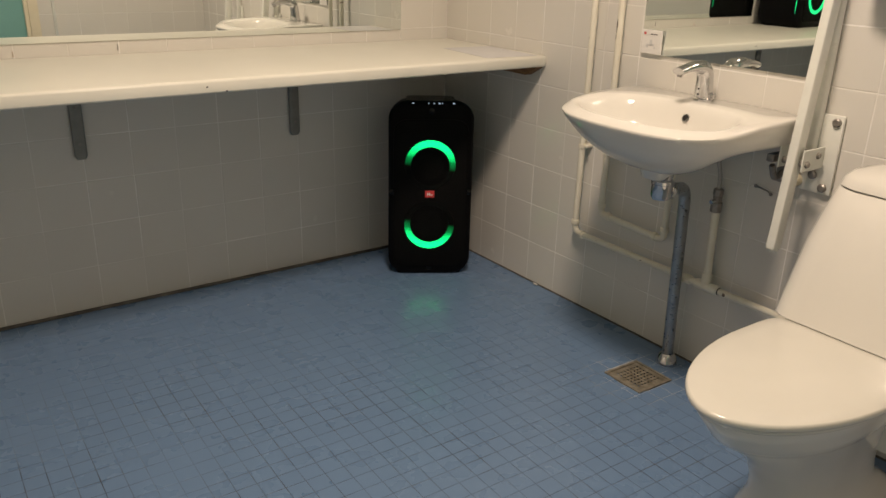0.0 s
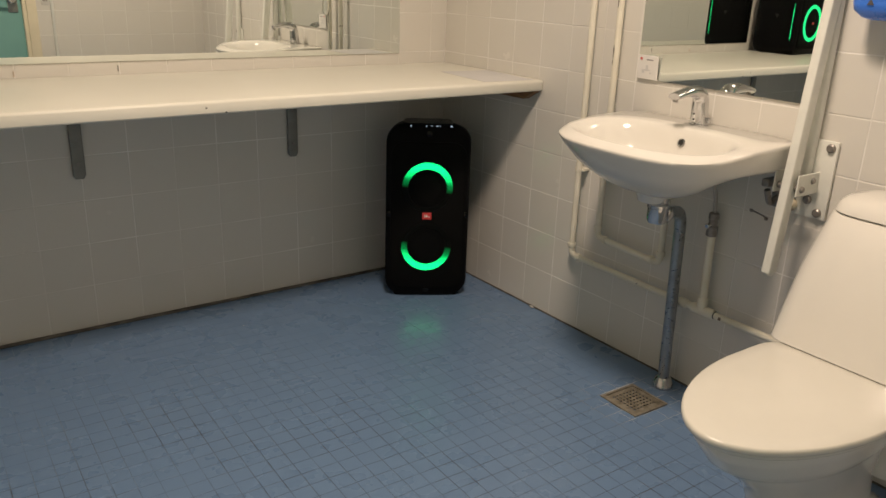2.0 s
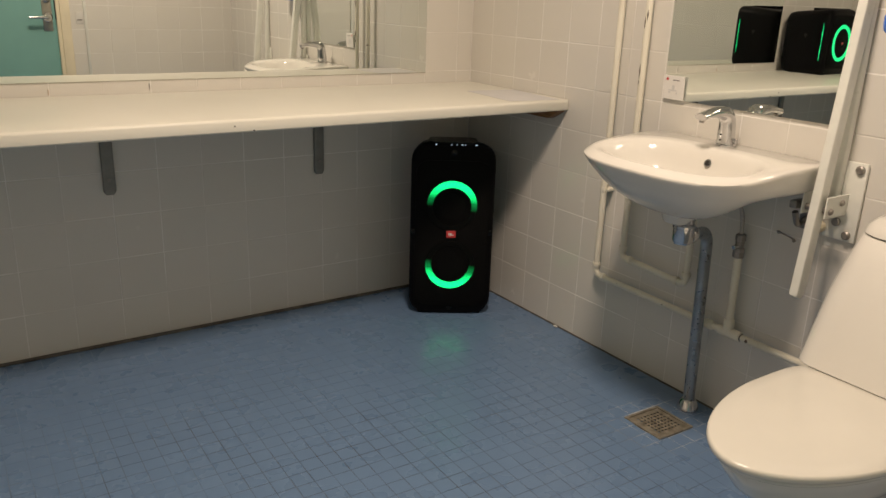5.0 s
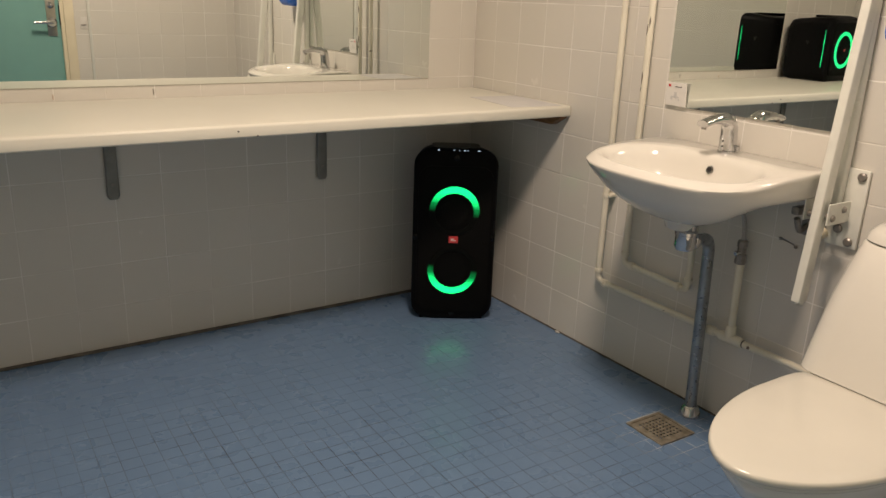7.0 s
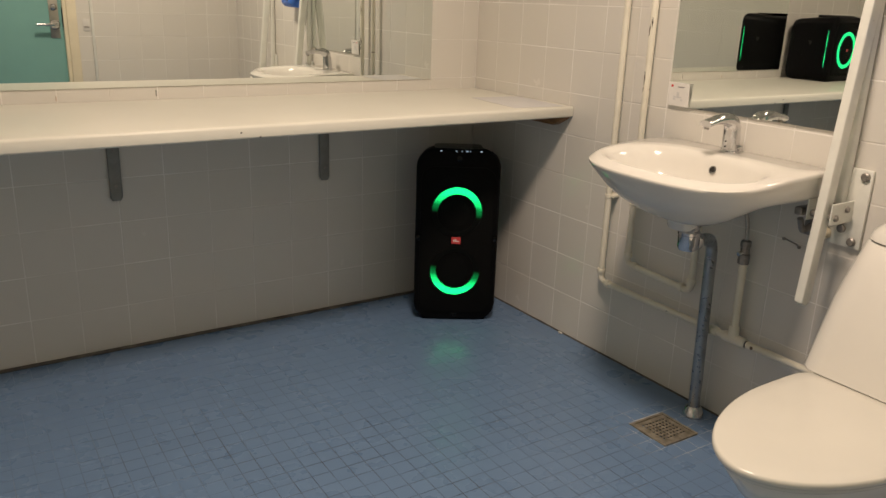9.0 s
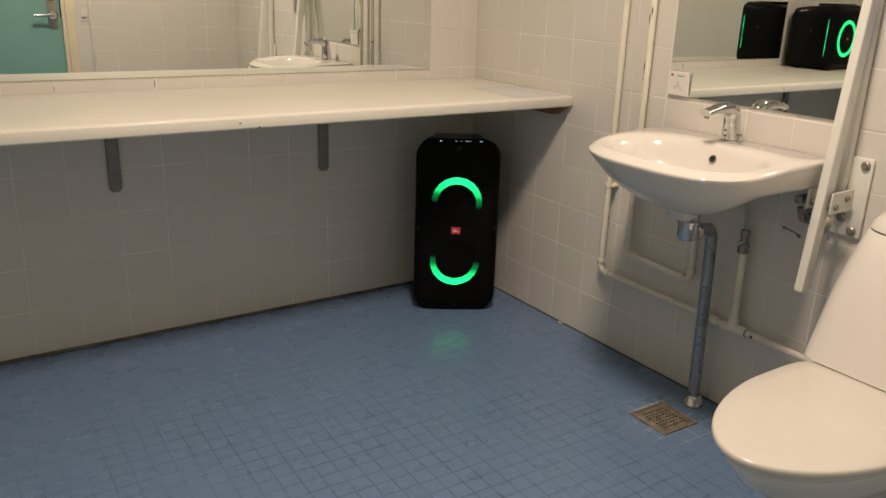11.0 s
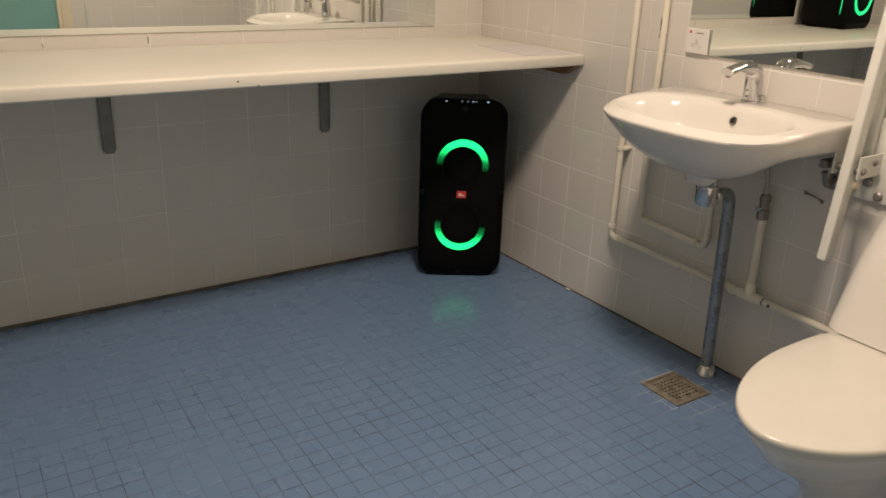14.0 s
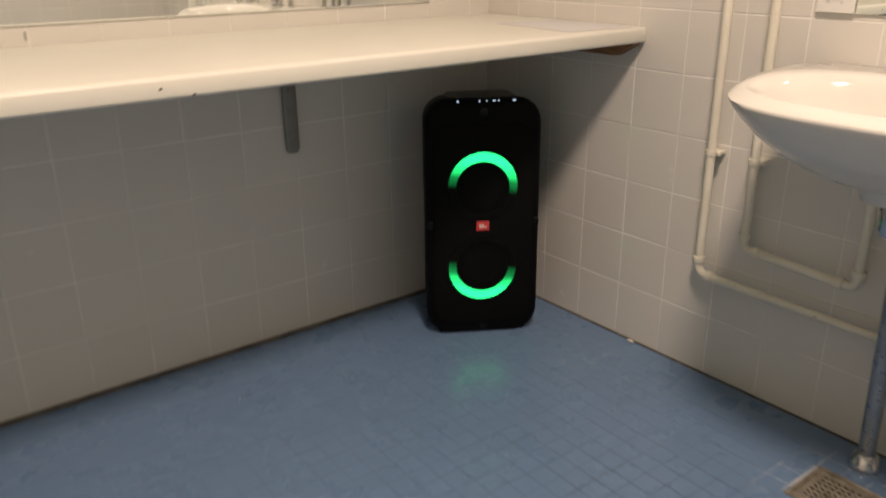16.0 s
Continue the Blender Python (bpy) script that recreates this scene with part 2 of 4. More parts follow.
def bm_loft(rings, cap0=True, cap1=True, closed=True):
    bm = bmesh.new()
    vs = [[bm.verts.new(p) for p in ring] for ring in rings]
    n = len(vs[0])
    for a, b in zip(vs, vs[1:]):
        for i in range(n if closed else n - 1):
            j = (i + 1) % n
            bm.faces.new((a[i], a[j], b[j], b[i]))
    if cap0:
        bm.faces.new(vs[0][::-1])
    if cap1:
        bm.faces.new(vs[-1])
    bmesh.ops.recalc_face_normals(bm, faces=bm.faces[:])
    return bm


def bm_lathe(profile, n=32, m=None):
    rings = [[(r * math.cos(2 * math.pi * i / n), r * math.sin(2 * math.pi * i / n), z) for i in range(n)] for r, z in profile]
    bm = bm_loft(rings)
    if m is not None:
        bmesh.ops.transform(bm, matrix=m, verts=bm.verts[:])
    return bm


def rounded_path(points, radius, steps=6):
    """A polyline with its inner corners rounded to arcs."""
    pts = [Vector(p) for p in points]
    out = [pts[0]]
    for a, b, c in zip(pts, pts[1:], pts[2:]):
        r = min(radius, (a - b).length * 0.49, (c - b).length * 0.49)
        p, q = b + (a - b).normalized() * r, b + (c - b).normalized() * r
        for i in range(steps + 1):
            k = i / steps
            out.append(p * (1 - k) ** 2 + b * 2 * k * (1 - k) + q * k * k)
    return out + [pts[-1]]


def bm_sweep(points, section, up=(0, 0, 1)):
    """A section (list of (across, along_up)) swept along a polyline; scale may change by a callable section(i)."""
    pts = [Vector(p) for p in points]
    rings, n_prev = [], None
    for i, p in enumerate(pts):
        d = (pts[min(i + 1, len(pts) - 1)] - pts[max(i - 1, 0)]).normalized()
        if n_prev is None:
            n = Vector(up) - d * d.dot(Vector(up))
            if n.length < 0.05:
                n = Vector((0, 1, 0)) - d * d.y
        else:
            n = n_prev - d * d.dot(n_prev)
        n.normalize()
        n_prev = n
        s = d.cross(n)
        sec = section(i / (len(pts) - 1)) if callable(section) else section
        rings.append([p + s * a + n * b for a, b in sec])
    return bm_loft(rings)


def disc(r, n=16):
    return [(r * math.cos(2 * math.pi * i / n), r * math.sin(2 * math.pi * i / n)) for i in range(n)]


def bm_tube(points, r, bend=0.03, n=16):
    return bm_sweep(rounded_path(points, bend), disc(r, n))


def rounded_rect(w, h, r, n=5):
    out = []
    for cx, cy, a0 in ((w / 2 - r, h / 2 - r, 0), (-w / 2 + r, h / 2 - r, 90), (-w / 2 + r, -h / 2 + r, 180), (w / 2 - r, -h / 2 + r, 270)):
        for i in range(n + 1):
            a = radians(a0 + 90 * i / n)
            out.append((cx + r * math.cos(a), cy + r * math.sin(a)))
    return out


def join(*parts):
    out = bmesh.new()
    for b in parts:
        me = bpy.data.meshes.new("tmp")
        b.to_mesh(me)
        out.from_mesh(me)
        bpy.data.meshes.remove(me)
    return out


def finish(name, bm, mat, smooth=True, angle=35):
    me = bpy.data.meshes.new(name)
    bm.to_mesh(me)
    bm.free()
    me.materials.append(mat)
    if smooth:
        me.shade_smooth()
        me.set_sharp_from_angle(angle=radians(angle))
    return me


def part(name, bm, mat, parent, label="", at=None, angle=35):
    ob = new(name, finish(name, bm, mat, angle=angle))
    ob.parent = parent
    if at is not None:
        ob.matrix_basis = at
    return tagged(ob, label)


def thing(name, label, category, m=None, group="", kind=""):
    ob = new(name)
    ob.empty_display_size = 0.1
    if m is not None:
        ob.matrix_basis = m
    return tagged(ob, label, category, group, kind)


def solid(name, bm, mat, label, category, m=None, kind="", group="", angle=35):
    ob = new(name, finish(name, bm, mat, angle=angle))
    if m is not None:
        ob.matrix_basis = m
    return tagged(ob, label, category, group, kind)


# ---- room shell ----
T = 0.14
CX, CY = (ROOM_L + ROOM_R) / 2, REAR / 2
DOOR_R, DOOR_L, DOOR_H = -1.095, -1.995, 2.04
D_MX, D_MY, D_HALF = -0.215, -1.357, 0.074
D_X0, D_X1 = D_MX - D_HALF, D_MX + D_HALF
D_Y0, D_Y1 = D_MY - D_HALF, D_MY + D_HALF


def slab(x0, x1, y0, y1):
    return bm_box((x0 + x1) / 2, (y0 + y1) / 2, -0.0500, x1 - x0, y1 - y0, 0.099)


floor_bm = join(slab(ROOM_L, D_X0, REAR, 0), slab(D_X1, ROOM_R, REAR, 0), slab(D_X0, D_X1, REAR, D_Y0), slab(D_X0, D_X1, D_Y1, 0))
floor = solid("floor", floor_bm, M_FGROUT, "blue mosaic tiled floor with worn joints", "floor", kind="structure")
ceiling = solid("ceiling", bm_box(CX, CY, CEIL + 0.05, ROOM_R - ROOM_L + 2 * T, -REAR + 2 * T, 0.1), M_CEIL, "plain white painted ceiling", "ceiling", kind="structure")
G = 0.0011
wall_north = solid("wall_north", bm_box(CX, G + T / 2, CEIL / 2, ROOM_R - ROOM_L + 2 * T, T, CEIL), M_GROUT, "off-white tiled wall behind the counter", "wall", kind="structure")
wall_east = solid("wall_east", bm_box(G + T / 2, CY, CEIL / 2, T, -REAR, CEIL), M_GROUT, "off-white tiled wall with basin and pipes", "wall", kind="structure")
wall_west = solid("wall_west", bm_box(ROOM_L - G - T / 2, CY, CEIL / 2, T, -REAR, CEIL), M_GROUT, "off-white tiled side wall", "wall", kind="structure")
south = join(
    bm_box((DOOR_R + ROOM_R) / 2 + T / 2, REAR - G - T / 2, CEIL / 2, ROOM_R - DOOR_R + T, T, CEIL),
    bm_box((DOOR_L + ROOM_L) / 2 - T / 2, REAR - G - T / 2, CEIL / 2, DOOR_L - ROOM_L + T, T, CEIL),
    bm_box((DOOR_L + DOOR_R) / 2, REAR - G - T / 2, (CEIL + DOOR_H) / 2, DOOR_R - DOOR_L, T, CEIL - DOOR_H))
wall_south = solid("wall_south", south, M_GROUT, "off-white tiled wall with a doorway", "wall", kind="structure")

# corridor side of the door, so that nothing stands open behind it
solid("wall_outer", bm_box((DOOR_L + DOOR_R) / 2, REAR - T - 0.06, DOOR_H / 2, 1.1, 0.05, DOOR_H + 0.1), M_CEIL, "plain wall beyond the door", "wall", kind="structure")


# added beads: their dark brown holds both joint grime and wall-foot shade
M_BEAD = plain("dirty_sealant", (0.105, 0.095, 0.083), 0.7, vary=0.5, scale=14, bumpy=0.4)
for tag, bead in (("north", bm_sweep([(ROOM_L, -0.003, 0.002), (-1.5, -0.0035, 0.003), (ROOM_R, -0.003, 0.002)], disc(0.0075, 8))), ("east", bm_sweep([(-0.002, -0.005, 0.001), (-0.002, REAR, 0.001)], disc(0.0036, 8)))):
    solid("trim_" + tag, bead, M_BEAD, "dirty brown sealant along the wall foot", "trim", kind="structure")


# ---- counter with its supports ----
C_TOP, C_T, C_FRONT = 0.868, 0.038, -0.622
C_LEFT = -2.74


def counter_section():
    """Flat front with a soft upper and a tight lower edge."""
    pts = [(0.0, C_TOP), (-0.004, C_TOP)]
    for r, cz, a0, a1 in ((0.010, C_TOP - 0.010, 90, 172), (0.007, C_TOP - C_T + 0.007, 188, 270)):
        for i in range(6):
            a = radians(a0 + (a1 - a0) * i / 5)
            pts.append((C_FRONT + r + r * math.cos(a), cz + r * math.sin(a)))
    pts.append((-0.004, C_TOP - C_T))
    pts.append((0.0, C_TOP - C_T))
    return pts


counter = thing("counter", "long cream laminate counter with a rounded front edge", "counter", pose(-1.4, 0, 0))
xs = [C_LEFT, C_LEFT + 0.01, -1.4, -0.012, -0.002]
rings = []
for x in xs:
    shrink = 0.004 if x in (xs[0], xs[-1]) else 0.0
    rings.append([(x + 1.4, y + (shrink + 0.005 + 0.0093 * x if y < -0.3 else 0), z) for y, z in counter_section()])
part("worktop", bm_loft(rings), M_COUNTER, counter)
for i, (x, dz, w) in enumerate(((-1.235, 0.849, 0.006), (-1.18, 0.8345, 0.006))):
    part("chip", bm_box(x + 1.4, C_FRONT + 0.0065 + 0.0093 * x, dz, w, 0.005, 0.004, 0.0015), M_DARK, counter, "small dark chip in the edge")

# thin rectangle, greyer than the laminate, on the counter's right end
M_PALE_SHEET = plain("pale_paper", (0.66, 0.655, 0.66), 0.55, vary=0.03, scale=12)
sheet_bm = bm_box(0, 0, 0.0006, 0.21, 0.297, 0.0008)
solid("paper_sheet", sheet_bm, M_PALE_SHEET, "sheet of pale paper lying on the counter end", "paper", pose(-0.127, -0.443, C_TOP + 0.0002, 0, 0, -5))

cleat = bmesh.new()
prof = [(-0.004, 0.0), (-0.600, 0.0), (-0.598, -0.006), (-0.545, -0.036), (-0.004, -0.036)]
a = [cleat.verts.new((-0.034, y, C_TOP - C_T + z)) for y, z in prof]
b = [cleat.verts.new((-0.004, y, C_TOP - C_T + z)) for y, z in prof]
for i in range(5):
    cleat.faces.new((a[i], a[(i + 1) % 5], b[(i + 1) % 5], b[i]))
cleat.faces.new(a[::-1])
cleat.faces.new(b)
bmesh.ops.recalc_face_normals(cleat, faces=cleat.faces[:])
solid("support_batten", cleat, M_WOOD, "brown wooden batten under the counter end", "batten")


def shelf_bracket(x):
    ob = thing("shelf_bracket", "grey steel bracket under the counter", "bracket", pose(x, 0, 0.54), group="counter brackets")
    up = C_TOP - C_T - 0.54
    leg = bm_sweep([(0, -0.0085, 0.0), (0, -0.0085, 0.012), (0, -0.0085, up)], lambda k: rounded_rect(0.026 if k == 0 else 0.040, 0.014, 0.006, 3), up=(0, -1, 0))
    part("wall_leg", leg, M_STEEL, ob)
    part("shelf_arm", bm_box(0, -0.245, up - 0.006, 0.036, 0.46, 0.011, 0.003), M_STEEL, ob)
    part("brace", bm_tube([(0, -0.017, up - 0.10), (0, -0.12, up - 0.013)], 0.008, n=10), M_STEEL, ob)
    for z in (0.05, 0.17):
        part("screw", bm_lathe([(0.006, 0), (0.0055, 0.003), (0.002, 0.004)], 10, pose(0, -0.0155, z, 90)), M_BOLT, ob)
    return ob


for x in (-0.700, -1.457, -2.215):
    shelf_bracket(x)

solid("joint_stain", bm_box(-1.302, -0.0005, 0.889, 0.0035, 0.003, 0.020, 0.001), M_BOLT, "short dark stain in a tile joint", "stain")
M_RUST = plain("old_stain", (0.52, 0.42, 0.33), 0.6, vary=0.15, scale=60)
solid("joint_stain", bm_box(-1.606, -0.0005, 0.881, 0.0035, 0.003, 0.016, 0.001), M_RUST, "short pale brown stain in a tile joint", "stain")

# ---- mirrors ----
wall_mirror = thing("wall_mirror", "wide frameless mirror above the counter", "mirror", pose(-1.16, 0, 0.911))
part("glass", bm_box(0, -0.0029, 0.45, 1.866, 0.005, 0.90), M_MIRROR, wall_mirror)
for x in (-0.7, 0.0, 0.7):
    part("clip", bm_box(x, -0.006, 0.905, 0.02, 0.011, 0.014, 0.003), M_CHROME, wall_mirror)

basin_mirror = thing("basin_mirror", "frameless mirror above the wash basin", "mirror", pose(0, -1.345, 0.928))
part("glass", bm_box(-0.0029, 0, 0.36, 0.005, 0.60, 0.72), M_MIRROR, basin_mirror)

card = thing("information_card", "small white printed card standing in the mirror corner", "card", pose(-0.0078, -1.092, 0.9285, 0, -3, 0))
part("sheet", bm_box(-0.002, 0.004, 0.036, 0.003, 0.078, 0.071, 0.0008, 1), M_WHITE, card)
part("red_mark", bm_box(-0.0040, 0.030, 0.061, 0.0006, 0.008, 0.007), M_RED, card, "small red printed mark")
part("print_bar", bm_box(-0.0040, -0.004, 0.059, 0.0006, 0.026, 0.003), M_PRINT, card, "dark printed bar")
for k, (dy, dz, w, h) in enumerate(((0.008, 0.028, 0.032, 0.004), (0.006, 0.034, 0.010, 0.018), (0.020, 0.022, 0.008, 0.006), (-0.008, 0.020, 0.006, 0.005))):
    part("print_bar", bm_box(-0.0040, dy, dz, 0.0006, w, h), M_GREYPRINT, card)


# ---- wash basin ----
def egg(phi, cu, af, ab, hv, nf, nb):
    c, s = math.cos(phi), math.sin(phi)
    n = nf if c > 0 else nb
    u = cu + (af if c > 0 else ab) * math.copysign(abs(c) ** (2 / n), c)
    v = hv * math.copysign(abs(s) ** (2 / n), s)
    return u, v


N = 72
PHI = [2 * math.pi * i / N for i in range(N)]
BAS_Y, BAS_Z = -1.349, 0.832
basin = thing("wash_basin", "white ceramic wall-hung wash basin", "basin", pose(0, BAS_Y, BAS_Z))


def lip_drop(u):
    """How far the rim has come down, from the deck by the wall to the front lip."""
    k = max(0.0, min(1.0, (u - 0.14) / 0.30))
    return 0.028 * k * k * (3 - 2 * k)


def basin_outer(s, sb, z, lip=1.0):
    """s: how far the front half is drawn in; sb: the same for the half by the wall."""
    ring = []
    for p in PHI:
        u, v = egg(p, 0.22, 0.236, 0.217, 0.284, 2.75, 8)
        back = max(0.0, min(1.0, (0.36 - u) / 0.32))
        back = back * back * (3 - 2 * back)
        q = s * (1 - back) + sb * back
        ring.append((-max(0.235 + (u - 0.235) * q, 0.003), v * q, z - lip * lip_drop(u)))
    return ring


def basin_inner(s, z, cu=0.275):
    ring = []
    for p in PHI:
        u, v = egg(p, 0.285, 0.126, 0.150, 0.226, 2.3, 2.6)
        ring.append((-(cu + (u - 0.290) * s), v * s, z - 0.5 * lip_drop(u) * max(0.0, 1 + z / 0.06)))
    return ring


def circle_ring(u, r, z):
    return [(-(u + r * math.cos(p)), r * math.sin(p), z) for p in PHI]


rings = [circle_ring(0.235, 0.030, -0.20), circle_ring(0.235, 0.043, -0.195), circle_ring(0.235, 0.050, -0.172)]
for s, sb, z in ((0.36, 0.27, -0.162), (0.52, 0.34, -0.145), (0.68, 0.46, -0.120), (0.80, 0.66, -0.096), (0.85, 0.82, -0.082), (0.878, 0.945, -0.073), (0.905, 0.985, -0.062), (0.97, 0.995, -0.03), (0.995, 1.0, -0.013), (0.998, 0.999, -0.004), (0.985, 0.988, 0.0)):
    rings.append(basin_outer(s, sb, z, max(0.0, 1 + z / 0.075)))
for s, z in ((1.13, -0.0005), (1.07, -0.0025), (1.02, -0.007), (0.965, -0.018), (0.91, -0.036), (0.85, -0.060), (0.76, -0.086), (0.60, -0.109), (0.38, -0.121), (0.10, -0.126)):
    rings.append(basin_inner(s, z, 0.290 - 0.04 * (1 - s)))
part("bowl", bm_loft(rings), M_CERAMIC, basin, angle=60)
part("overflow_ring", bm_lathe([(0.0105, 0), (0.0115, 0.003), (0.008, 0.0035), (0.007, 0.001)], 20, pose(-0.148, -0.004, -0.040, 0, -68, 0)), M_CHROME, basin, "small chrome overflow ring")
part("overflow_hole", bm_lathe([(0.0075, 0), (0.0075, 0.0022), (0.004, 0.0024)], 16, pose(-0.148, -0.004, -0.040, 0, -68, 0)), M_DARK, basin)
part("waste", bm_lathe([(0.024, 0), (0.023, 0.003), (0.012, 0.004)], 20, pose(-0.25, 0, -0.1255)), M_CHROME, basin)

# tap
tap = thing("basin_tap", "chrome single-spout sensor tap on the basin", "tap", pose(-0.056, BAS_Y + 0.017, BAS_Z))
path = rounded_path([(0.0, 0, 0.0), (-0.002, 0, 0.040), (-0.007, 0, 0.090), (-0.062, 0, 0.098), (-0.124, 0, 0.086)], 0.040, 8)


def tap_section(k):
    w = 0.050 - 0.010 * k
    h = 0.050 - 0.006 * k / 0.5 if k < 0.5 else 0.044 - 0.024 * (k - 0.5) / 0.5
    return [(w / 2 * math.cos(q), h / 2 * math.sin(q)) for q in [2 * math.pi * i / 20 for i in range(20)]]


part("spout", bm_sweep(path, tap_section, up=(1, 0, 0)), M_CHROME, tap, angle=50)
part("base_ring", bm_lathe([(0.028, 0), (0.028, 0.004), (0.024, 0.007)], 24, pose(0, 0, 0.0005)), M_CHROME, tap)
part("aerator", bm_lathe([(0.007, 0), (0.007, 0.008), (0.006, 0.010)], 16, pose(-0.117, 0, 0.071, 0, 10, 0)), M_BOLT, tap)
for z in (0.018, 0.033):
    part("sensor_eye", bm_lathe([(0.0026, 0), (0.0026, 0.0016), (0.001, 0.002)], 12, pose(-0.0255, 0, z, 0, -90, 0)), M_DARK, tap)
part("side_knob", bm_lathe([(0.008, 0), (0.008, 0.012), (0.006, 0.014)], 14, pose(0.002, -0.022, 0.016, 90)), M_CHROME, tap)

# trap and waste pipe
trap = thing("bottle_trap", "chrome trap with a grey waste pipe to the floor", "drain pipe", pose(-0.235, BAS_Y - 0.021, 0.023))
part("tail_nut", bm_lathe([(0.024, 0), (0.026, 0.006), (0.026, 0.020), (0.022, 0.024)], 24, pose(0, 0, 0.608)), M_CHROME, trap)
part("trap_cup", bm_lathe([(0.014, 0), (0.024, 0.003), (0.029, 0.014), (0.029, 0.046), (0.031, 0.048), (0.031, 0.056), (0.027, 0.060)], 28, pose(0, 0, 0.552)), M_CHROME, trap)
part("outlet_nut", bm_lathe([(0.024, 0), (0.026, 0.003), (0.026, 0.018), (0.020, 0.021)], 20, pose(0.026, 0.004, 0.576, 0, 97, 0)), M_CHROME, trap)
part("waste_pipe", bm_tube([(0.035, 0.004, 0.575), (0.167, 0.044, 0.553), (0.167, 0.026, 0.006)], 0.0175, bend=0.050, n=20), M_GREYPIPE, trap, "dull grey metal pipe")
part("floor_collar", bm_lathe([(0.034, 0), (0.033, 0.008), (0.024, 0.030), (0.0195, 0.034)], 24, pose(0.167, 0.026, -0.022)), M_CHROME, trap, "worn chrome collar")


# ---- cream painted water pipes on the wall ----
def pipe_clamp(y, z, parent):
    return part("pipe_clamp", join(bm_box(-0.014, y, z, 0.026, 0.040, 0.010, 0.002), bm_lathe([(0.0135, 0), (0.0135, 0.012)], 16, pose(-0.031, y, z - 0.006)), bm_box(-0.034, y - 0.022, z + 0.001, 0.010, 0.010, 0.009, 0.002)), M_PIPE, parent)


PX, PR = -0.031, 0.0105
run_a = thing("water_pipe", "cream painted copper pipe running down and along the wall", "pipe", pose(0, 0, 0))
part("riser", bm_tube([(PX, -0.857, CEIL - 0.003), (PX, -0.857, 0.287), (PX, -1.44, 0.283)], PR, bend=0.03), M_PIPE, run_a)
part("elbow", bm_lathe([(0.0135, 0), (0.0145, 0.003), (0.0145, 0.014), (0.0135, 0.016)], 18, pose(PX, -0.857, 0.316)), M_PIPE, run_a)
part("elbow", bm_lathe([(0.0135, 0), (0.0145, 0.003), (0.0145, 0.014), (0.0135, 0.016)], 18, pose(PX, -0.885, 0.2868, 90)), M_PIPE, run_a)
part("branch", bm_tube([(PX, -1.43, 0.283), (PX, -2.86, 0.279)], PR), M_PIPE, run_a)
part("tee", join(bm_lathe([(0.013, 0), (0.0155, 0.004), (0.0155, 0.076), (0.013, 0.080)], 18, pose(PX, -1.383, 0.283, 90)), bm_lathe([(0.0155, 0), (0.0155, 0.036), (0.013, 0.040)], 18, pose(PX, -1.418, 0.285))), M_PIPE, run_a)
part("tee", bm_lathe([(0.013, 0), (0.0150, 0.004), (0.0150, 0.026), (0.013, 0.030)], 18, pose(PX, -1.335, 0.283, 90)), M_PIPE, run_a)
part("joint_ring", bm_lathe([(0.0110, 0), (0.0115, 0.001), (0.0110, 0.003)], 16, pose(PX, -1.464, 0.2828, 90)), M_DARK, run_a, "dark gap at a pipe joint")
part("stub", bm_tube([(PX, -1.418, 0.30), (PX, -1.414, 0.520)], 0.0115), M_PIPE, run_a)
for z in (0.597, 1.40):
    pipe_clamp(-0.857, z, run_a)

run_b = thing("water_pipe", "cream painted copper pipe looping up behind the basin", "pipe", pose(0, 0, 0))
part("riser", bm_tube([(PX, -0.972, CEIL - 0.003), (PX, -0.972, 0.386), (PX, -1.242, 0.375), (PX, -1.242, 0.66)], PR, bend=0.022), M_PIPE, run_b)
for y, z, r in ((-0.972, 0.410, 0), (-1.242, 0.400, 0)):
    part("elbow", bm_lathe([(0.0135, 0), (0.0142, 0.003), (0.0142, 0.014), (0.0135, 0.016)], 18, pose(PX, y, z)), M_PIPE, run_b)
for y, z in ((-1.00, 0.385), (-1.198, 0.377)):
    part("elbow", bm_lathe([(0.0135, 0), (0.0142, 0.003), (0.0142, 0.014), (0.0135, 0.016)], 18, pose(PX, y, z, 90)), M_PIPE, run_b)
for z in (0.597, 1.40):
    pipe_clamp(-0.972, z, run_b)

def paint_chip(y, z, length, width, turn):
    """A flake gone from the paint: a pointed sliver lying on the front of the pipe."""
    rings = []
    for k in range(7):
        q = k / 6
        half = width * (0.12 + math.sin(math.pi * q) * (0.75 + 0.25 * math.sin(9 * q + z * 40)))
        ang = [turn + a * half / PR for a in (-1, -0.4, 0.4, 1)]
        rings.append([(PX - (PR + 0.0004) * math.cos(a), y + (PR + 0.0004) * math.sin(a), z + (q - 0.5) * length) for a in ang])
    inner = [[(PX + (x - PX) * 0.9, y + (yy - y) * 0.9, zz) for x, yy, zz in reversed(r)] for r in rings]
    part("paint_chip", bm_loft([a + b for a, b in zip(rings, inner)]), M_CHIP, run_b, "dark chip in the paint")


M_CHIP = plain("bare_tarnished_copper", (0.10, 0.08, 0.06), 0.6, vary=0.3, scale=120)
for z, length, width, turn in ((1.150, 0.036, 0.0030, 0.30), (1.172, 0.034, 0.0022, -0.45), (1.002, 0.044, 0.0034, 0.30), (0.968, 0.016, 0.0020, 0.36)):
    paint_chip(-0.972, z, length, width, turn)

